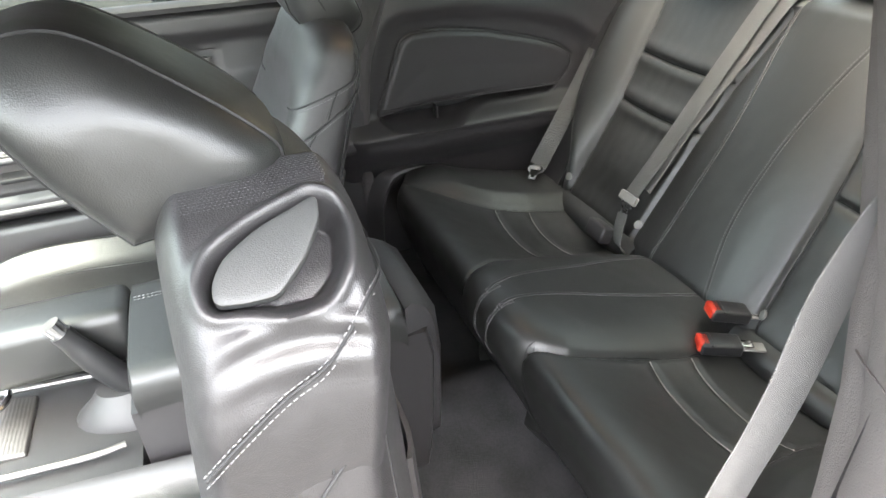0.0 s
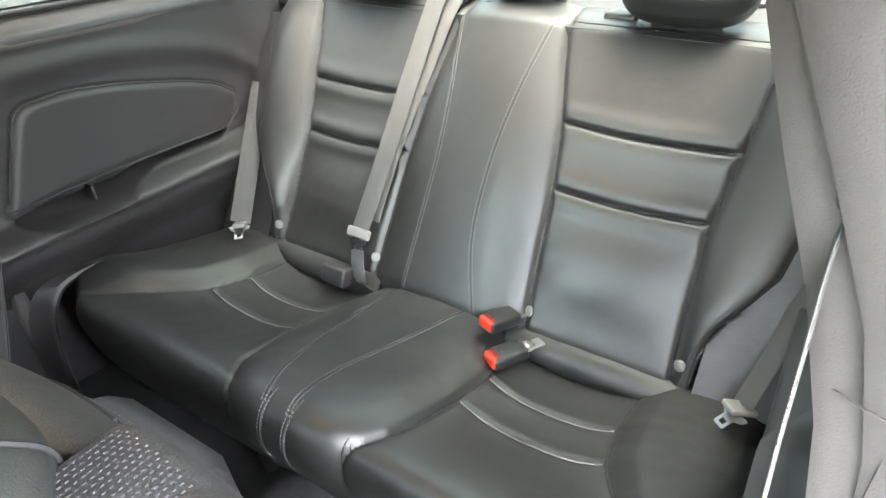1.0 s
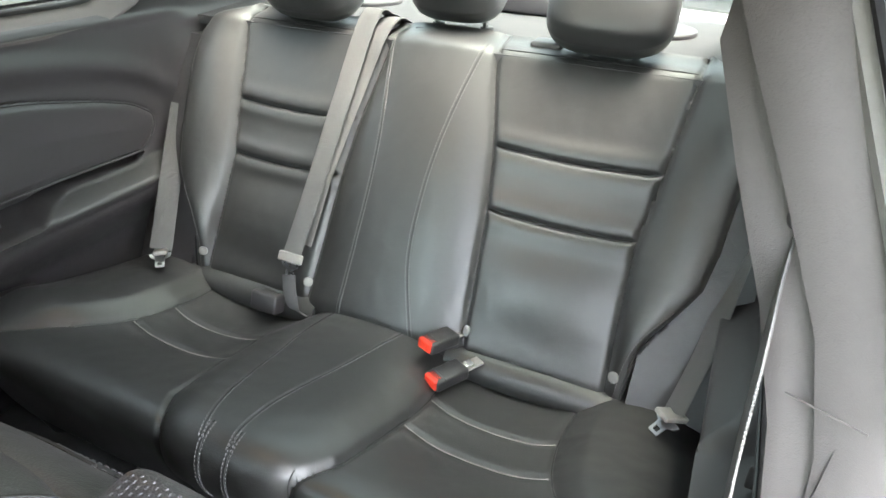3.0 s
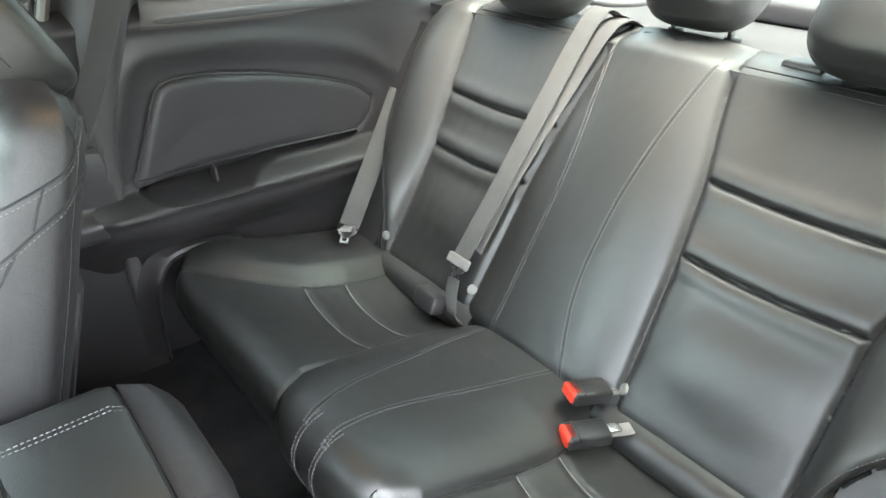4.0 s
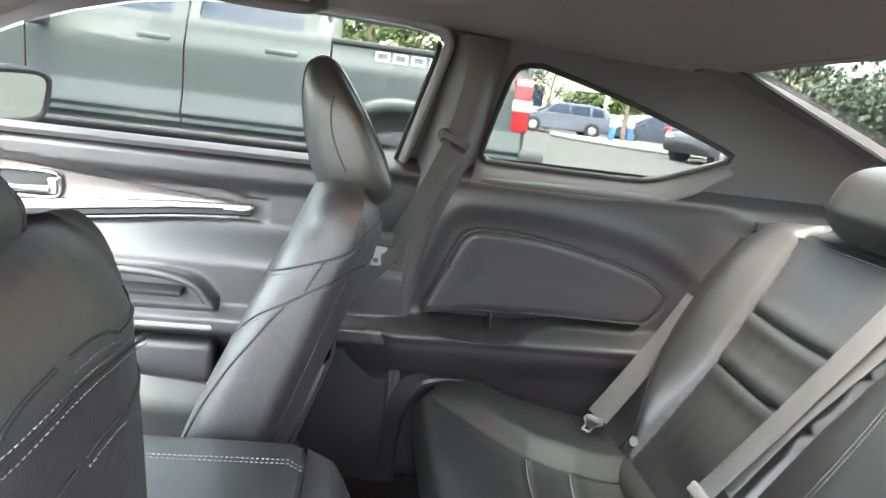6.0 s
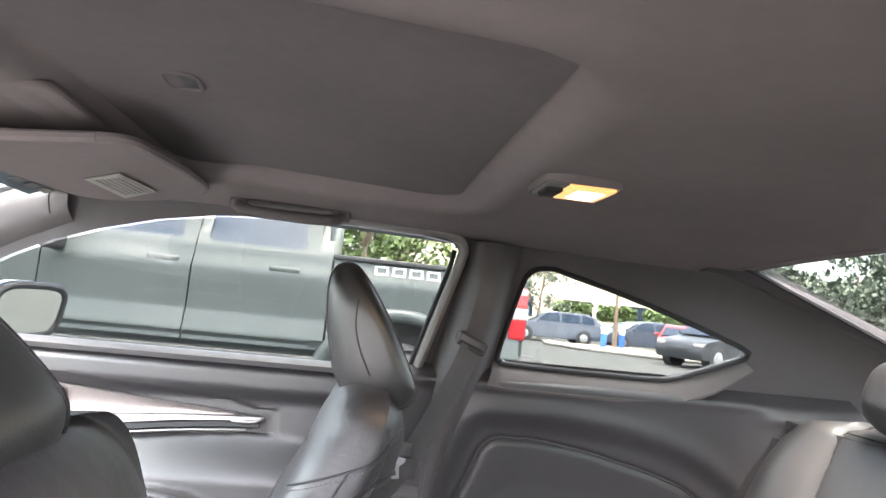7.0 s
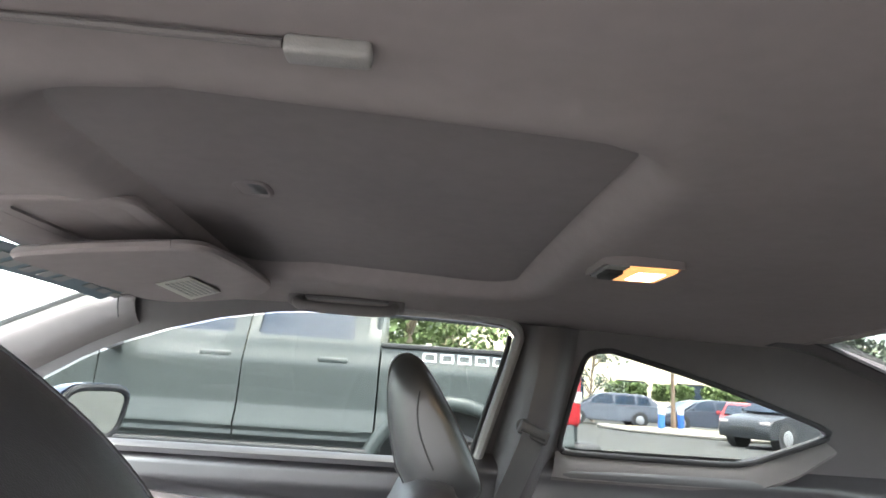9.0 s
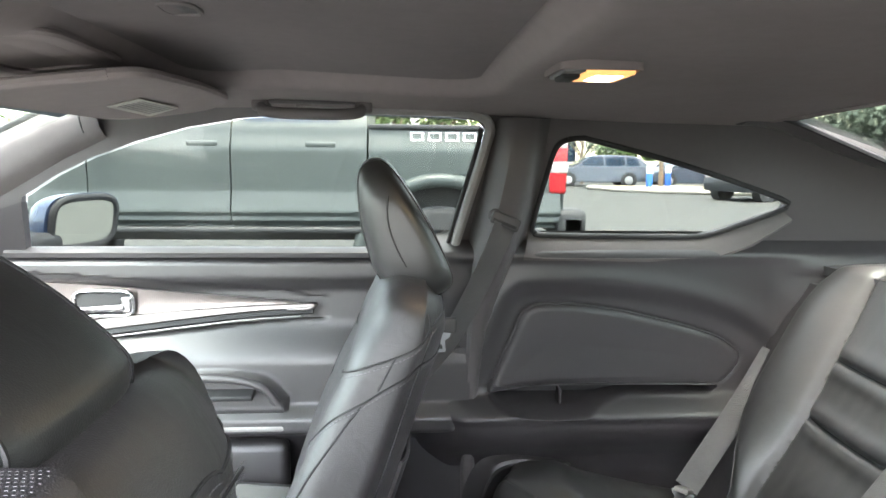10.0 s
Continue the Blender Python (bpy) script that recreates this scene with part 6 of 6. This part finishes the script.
def car(name, x, y, turn, paint, label, tall=1.5, long=4.6, wheel_r=0.33):
    """A parked car about the origin, front to -x, seen from its side across the lot."""
    c = thing(name, (x, y, 0), label, "car", group="cars parked across the lot")
    L, W = long, 1.85
    k = tall / 1.5
    low = [(-0.485, 0.27), (-0.50, 0.45), (-0.492, 0.62), (-0.46, 0.76), (-0.36, 0.86), (-0.22, 0.93), (0.10, 0.965), (0.40, 0.985), (0.475, 0.96), (0.497, 0.80), (0.50, 0.50), (0.485, 0.28), (0.2, 0.22), (-0.2, 0.22)]
    cabin = [(-0.27, 0.90), (-0.19, 1.12), (-0.11, 1.36), (-0.03, 1.47), (0.10, 1.505), (0.25, 1.495), (0.37, 1.44), (0.435, 1.28), (0.475, 0.95), (0.1, 0.85)]

    def hull(prof, w0, w1, zmid):
        loop = [(p.x, p.y) for p in smooth_path([(p[0], p[1], 0) for p in prof + prof[:1]], 4)[:-1]]
        mx, mz = sum(p[0] for p in loop) / len(loop), sum(p[1] for p in loop) / len(loop)
        rings = []
        for e in (-1, -0.985, -0.95, -0.88, -0.6, 0, 0.6, 0.88, 0.95, 0.985, 1):
            s = 1 - 0.075 * abs(e) ** 14
            rings.append([((mx + (p[0] - mx) * (1 - (1 - s) * 0.5)) * L, e * (w0 + (w1 - w0) * ss(zmid, 1.5, p[1])) / 2, (mz + (p[1] - mz) * s) * k) for p in loop])
        return loft(rings)
    part("body", hull(low, W, W, 2), paint, c)
    part("cabin", hull(cabin, W - 0.10, W - 0.50, 0.9), paint, c)
    for sg in (-1, 1):
        for a, b in ((-0.20, 0.045), (0.062, 0.26), (0.275, 0.41)):
            o = rounded([(a * L, 1.0), (b * L, 1.0), (b * L - (0.03 if b < 0.35 else 0.10), 1.40 if b < 0.35 else 1.33), (max(a, -0.095) * L + 0.02, 1.40)], 0.05, 3)
            part("window", plate(o, [], lambda u, v: (u, sg * ((W - 0.10) / 2 - 0.20 * ss(0.9, 1.5, v) - 0.02), v * k), (0, sg * 0.05, 0)), WINDOW, c)
        for wx in (-0.31, 0.30):
            part("wheel_arch", disc(wheel_r + 0.06, 0.30, (wx * L, sg * (W / 2 - 0.14), wheel_r), (90, 0, 0), n=28), TRUCK_DARK, c)
            wheel(c, wx * L, sg * (W / 2 - 0.085), wheel_r, wheel_r, 0.21, sg)
        part("sill", rbox((L * 0.42, 0.05, 0.10), (0, sg * W / 2 * 0.97, 0.27), 0.02), TRUCK_DARK, c)
        part("tail_lamp", rbox((0.10, 0.30, 0.16), (L * 0.482, sg * (W / 2 - 0.2), 0.83 * k), 0.03), TAIL, c)
        part("headlamp", rbox((0.22, 0.34, 0.12), (-L * 0.465, sg * (W / 2 - 0.2), 0.68 * k), 0.04), TAIL_WHITE, c)
        for wx in (0.053, 0.268):
            part("door_line", rbox((0.014, 0.006, 0.52), (wx * L, sg * (W / 2 - 0.003), 0.62 * k), 0.002), TRUCK_DARK, c)
        for wx in (0.01, 0.225):
            part("door_handle", rbox((0.16, 0.03, 0.035), (wx * L, sg * (W / 2), 0.86 * k), 0.01), paint, c)
        part("side_mirror", rbox((0.12, 0.18, 0.13), (-0.185 * L, sg * (W / 2 + 0.05), 1.02 * k), 0.04), paint, c)
    part("windshield", grid(lambda u, v: ((-0.262 + 0.142 * u) * L, (-1 + 2 * v) * (0.76 - 0.13 * u), (0.97 + 0.38 * u) * k), 4, 6, thick=(-0.03, 0, 0.02)), WINDOW, c)
    part("rear_window", grid(lambda u, v: ((0.470 - 0.050 * u) * L, (-1 + 2 * v) * (0.72 - 0.12 * u), (1.02 + 0.34 * u) * k), 4, 6, thick=(0.03, 0, 0.01)), WINDOW, c)
    part("grille", rbox((0.05, 0.9, 0.16), (-L * 0.497, 0, 0.52 * k), 0.02), TRUCK_DARK, c)
    return c


def paint(name, col):
    return material(name, col, 0.38, coat=0.08, vary=0.05, vary_scale=1, spec=0.3)


# a car is built about the origin, then its Empty is moved to its place
def car_at(name, x, y, turn, col, label, tall=1.5, long=4.6, wheel_r=0.33):
    c = car(name, 0, 0, 0, col, label, tall, long, wheel_r)
    c.matrix_world = Matrix.Translation((x, y, GROUND)) @ Matrix.Rotation(radians(turn), 4, "Z")
    return c


car_at("minivan", 10.0, 31.0, -5, paint("slate_grey_paint", (0.10, 0.115, 0.14)), "slate grey minivan parked across the lot", 1.56, 4.9)
car_at("parked_car", 14.7, 30.3, -5, paint("dark_blue_grey_paint", (0.06, 0.075, 0.10)), "dark blue-grey car parked behind the island", 1.5, 4.5)
car_at("parked_car", 20.5, 33.5, 60, paint("silver_paint", (0.35, 0.36, 0.37)), "silver car parked at the lot's edge", 1.5, 4.4)
car_at("parked_car", 14.6, 26.4, 62, paint("red_paint", (0.32, 0.03, 0.03)), "red car parked behind the gravel island", 1.45, 4.3)
car_at("parked_suv", 12.87, 20.34, 25, paint("charcoal_paint", (0.035, 0.038, 0.042)), "dark charcoal sport utility parked by the island", 1.75, 4.7, 0.39)
car_at("parked_car", 6.0, 41.0, 10, paint("white_car_paint", (0.55, 0.55, 0.54)), "white car in the back row", 1.5, 4.5)
car_at("parked_car", 17.5, 38.0, 5, paint("grey_car_paint", (0.16, 0.17, 0.18)), "grey car in the back row", 1.5, 4.5)
car_at("parked_car", -6.5, 21.0, 80, paint("white_van_paint", (0.6, 0.6, 0.59)), "white car beyond the windshield", 1.6, 4.7)
car_at("parked_car", -14.0, 25.0, 80, paint("pale_grey_paint", (0.4, 0.4, 0.4)), "pale grey car in the far row", 1.6, 4.7)

island = link("planted_island", plate(rounded([(8.3, 27.6), (9.3, 24.6), (12.5, 22.6), (17.5, 23.0), (17.0, 24.6), (13.0, 29.0)], 1.0), [], lambda a, b: (a, b, GROUND - 0.02), (0, 0, 0.16)), GRAVEL)
tagged(island, "tan gravel island with a concrete kerb", "traffic island", kind="structure")
kerb = link("kerb", tube([(a, b, GROUND + 0.09) for a, b in rounded([(8.3, 27.6), (9.3, 24.6), (12.5, 22.6), (17.5, 23.0), (17.0, 24.6), (13.0, 29.0)], 1.0)], 0.09, 8), CURB)
tagged(kerb, "pale concrete kerb", "kerb", kind="structure")


def post(x, y, h, mat, label):
    p = thing("post", (x, y, GROUND), label, "post", group="posts on the island")
    part("shaft", disc(0.14, h * 0.7, (x, y, GROUND + h * 0.35), n=16, bevel=0.02), mat, p)
    part("top", disc(0.145, h * 0.3, (x, y, GROUND + h * 0.85), n=16, bevel=0.03), WHITE_PAINT, p, "white top")
    return p


post(11.2, 26.9, 1.05, BLUE_POST, "blue and white post beside the island")
post(12.7, 28.4, 1.05, BLUE_POST, "blue and white post beside the island")


def tree(x, y, h, spread, seed, leaf, label, trunk_r=0.14, clumps=26, per=46, leaf_size=0.20, base=0.36):
    rng = random.Random(seed)
    t = thing("tree", (x, y, GROUND), label, "tree", group="trees round the lot")
    z0 = GROUND
    tops = []
    limbs = []
    trunk = smooth_path([(x, y, z0 - 0.05), (x + rng.uniform(-.1, .1), y + rng.uniform(-.1, .1), z0 + h * base * 0.6), (x + rng.uniform(-.2, .2), y, z0 + h * base), (x + rng.uniform(-.3, .3), y, z0 + h * 0.72)], 5)
    limbs.append(tube(trunk, trunk_r, 10, lambda q: 1.15 - 0.8 * q))
    for k in range(7):
        a = 2 * math.pi * k / 7 + rng.uniform(-.3, .3)
        s = Vector(trunk[int(len(trunk) * rng.uniform(0.5, 0.95)) - 1])
        e = s + Vector((math.cos(a) * spread * rng.uniform(.5, .9), math.sin(a) * spread * rng.uniform(.5, .9), h * rng.uniform(.12, .34)))
        m = s.lerp(e, 0.5) + Vector((0, 0, h * 0.03))
        limbs.append(tube(smooth_path([s, m, e], 5), trunk_r * 0.45, 6, lambda q: 1.0 - 0.75 * q))
        tops += [e, m.lerp(e, 0.5)]
    part("trunk", join(*limbs), BARK, t)
    vs, fs = [], []
    for c in range(clumps):
        o = rng.choice(tops) + Vector((rng.gauss(0, spread * .22), rng.gauss(0, spread * .22), rng.gauss(0, h * .06)))
        rad = spread * rng.uniform(.16, .34)
        for k in range(per):
            d = Vector((rng.gauss(0, 1), rng.gauss(0, 1), rng.gauss(0, .75))) * rad * 0.6
            p = o + d
            n = Vector((rng.gauss(0, 1), rng.gauss(0, 1), rng.gauss(0.6, 1))).normalized()
            u = n.orthogonal().normalized() * leaf_size * rng.uniform(.6, 1.2)
            w = n.cross(u) * 0.55
            i = len(vs)
            vs += [p - u, p + w + n * 0.02, p + u, p - w + n * 0.02]
            fs.append((i, i + 1, i + 2, i + 3))
    tagged(part("crown", from_lists(vs, fs), leaf, t), kind="stuff")
    return t


tree(10.2, 34.0, 5.0, 1.7, 3, LEAF_GREY, "small grey-green tree on the island", 0.10, 26, 40, 0.13)
tree(12.15, 27.9, 5.2, 1.3, 4, LEAF, "slender palm-like tree on the island", 0.10, 16, 40, 0.14, 0.6)
tree(-0.1, 21.0, 7.0, 2.6, 5, LEAF, "leafy tree behind the pickup", 0.30, 60, 50, 0.18)
tree(2.2, 30.0, 6.0, 2.2, 6, LEAF, "leafy tree at the lot's far side", 0.2, 40, 46, 0.18)
for k, (x, y) in enumerate([(27.0, 31.0), (30.0, 37.5), (33.5, 34.5), (36.0, 40.0), (38.0, 26.0), (33.0, 8.0), (42.0, 12.0)]):
    tree(x, y, 7.2 + 0.6 * (k % 3), 3.4, 20 + k, LEAF_GREY, "grey-green tree beside the lot", 0.18, 80, 50, 0.24, 0.22)
for k, (x, y) in enumerate([(-16, 34), (-24, 40), (-11, 42)]):
    tree(x, y, 5.0, 2.6, 40 + k, LEAF, "bright green tree beyond the windshield", 0.18, 40, 40, 0.25, 0.25)
for k, (x, y) in enumerate([(15.2, 43), (18.3, 42.5), (21.5, 42), (9.0, 44)]):
    hedge_rng = random.Random(70 + k)
    vs, fs = [], []
    for q in range(900):
        p = Vector((x + hedge_rng.uniform(-1.3, 1.3), y + hedge_rng.uniform(-.6, .6), GROUND + 1.9 + hedge_rng.uniform(-.5, .5)))
        n = Vector((hedge_rng.gauss(0, 1), hedge_rng.gauss(0, 1), hedge_rng.gauss(.5, 1))).normalized()
        u = n.orthogonal() * 0.16
        w = n.cross(u) * 0.6
        i = len(vs)
        vs += [p - u, p + w, p + u, p - w]
        fs.append((i, i + 1, i + 2, i + 3))
    hd = thing("hedge", (x, y, GROUND), "clipped green hedge on a stem before the building", "hedge", group="hedges")
    part("stem", disc(0.12, 1.6, (x, y, GROUND + 0.75), n=10), BARK, hd)
    tagged(part("foliage", from_lists(vs, fs), LEAF, hd), kind="stuff")

building = thing("building", (18, 60, GROUND), "long cream stucco building beyond the lot", "building")
bw = part("wall", plate([(2, GROUND - 0.1), (46, GROUND - 0.1), (46, 7.6), (2, 7.6)], [[(8 + 6 * k, 1.2), (11 + 6 * k, 1.2), (11 + 6 * k, 3.2), (8 + 6 * k, 3.2)] for k in range(6)], lambda a, b: (a, 60, b), (0, 8, 0)), STUCCO, building)
for k in range(6):
    part("window", rbox((3.0, 0.1, 2.0), (9.5 + 6 * k, 60.25, 2.2), 0.01), WINDOW, building)
part("parapet", rbox((44.6, 8.6, 0.5), (24, 64, 7.75), 0.08), STUCCO, building)
pole = thing("lamp_pole", (9.5, 40, GROUND), "tall grey lamp pole in the lot", "lamp pole")
part("shaft", disc(0.09, 9.0, (9.5, 40, GROUND + 4.5), n=14), RIM, pole)
part("arm", rbox((1.6, 0.12, 0.12), (10.1, 40, GROUND + 8.9), 0.03), RIM, pole)
part("lamp_head", rbox((0.7, 0.35, 0.14), (10.9, 40, GROUND + 8.86), 0.05), RIM, pole)
pole2 = thing("lamp_pole", (3.4, 34, GROUND), "slim grey pole behind the pickup", "lamp pole")
part("shaft", disc(0.07, 8.0, (3.4, 34, GROUND + 4.0), n=14), RIM, pole2)


def hill_z(x):
    return max(0.0, 22 * bell(x - 45, 26) + 12 * bell(x + 70, 60) + 9 * bell(x - 150, 50) + 2.5 * noise.noise((x * 0.05, 2, 0)))


hill = link("backdrop", grid(lambda u, v: (-300 + 600 * u, 330 + 60 * v, GROUND + hill_z(-300 + 600 * u) * math.sin(math.pi * min(1, v * 0.5 + 0.02))), 120, 8), HILL)
tagged(hill, "hazy grey hills on the horizon", "hills", kind="structure")
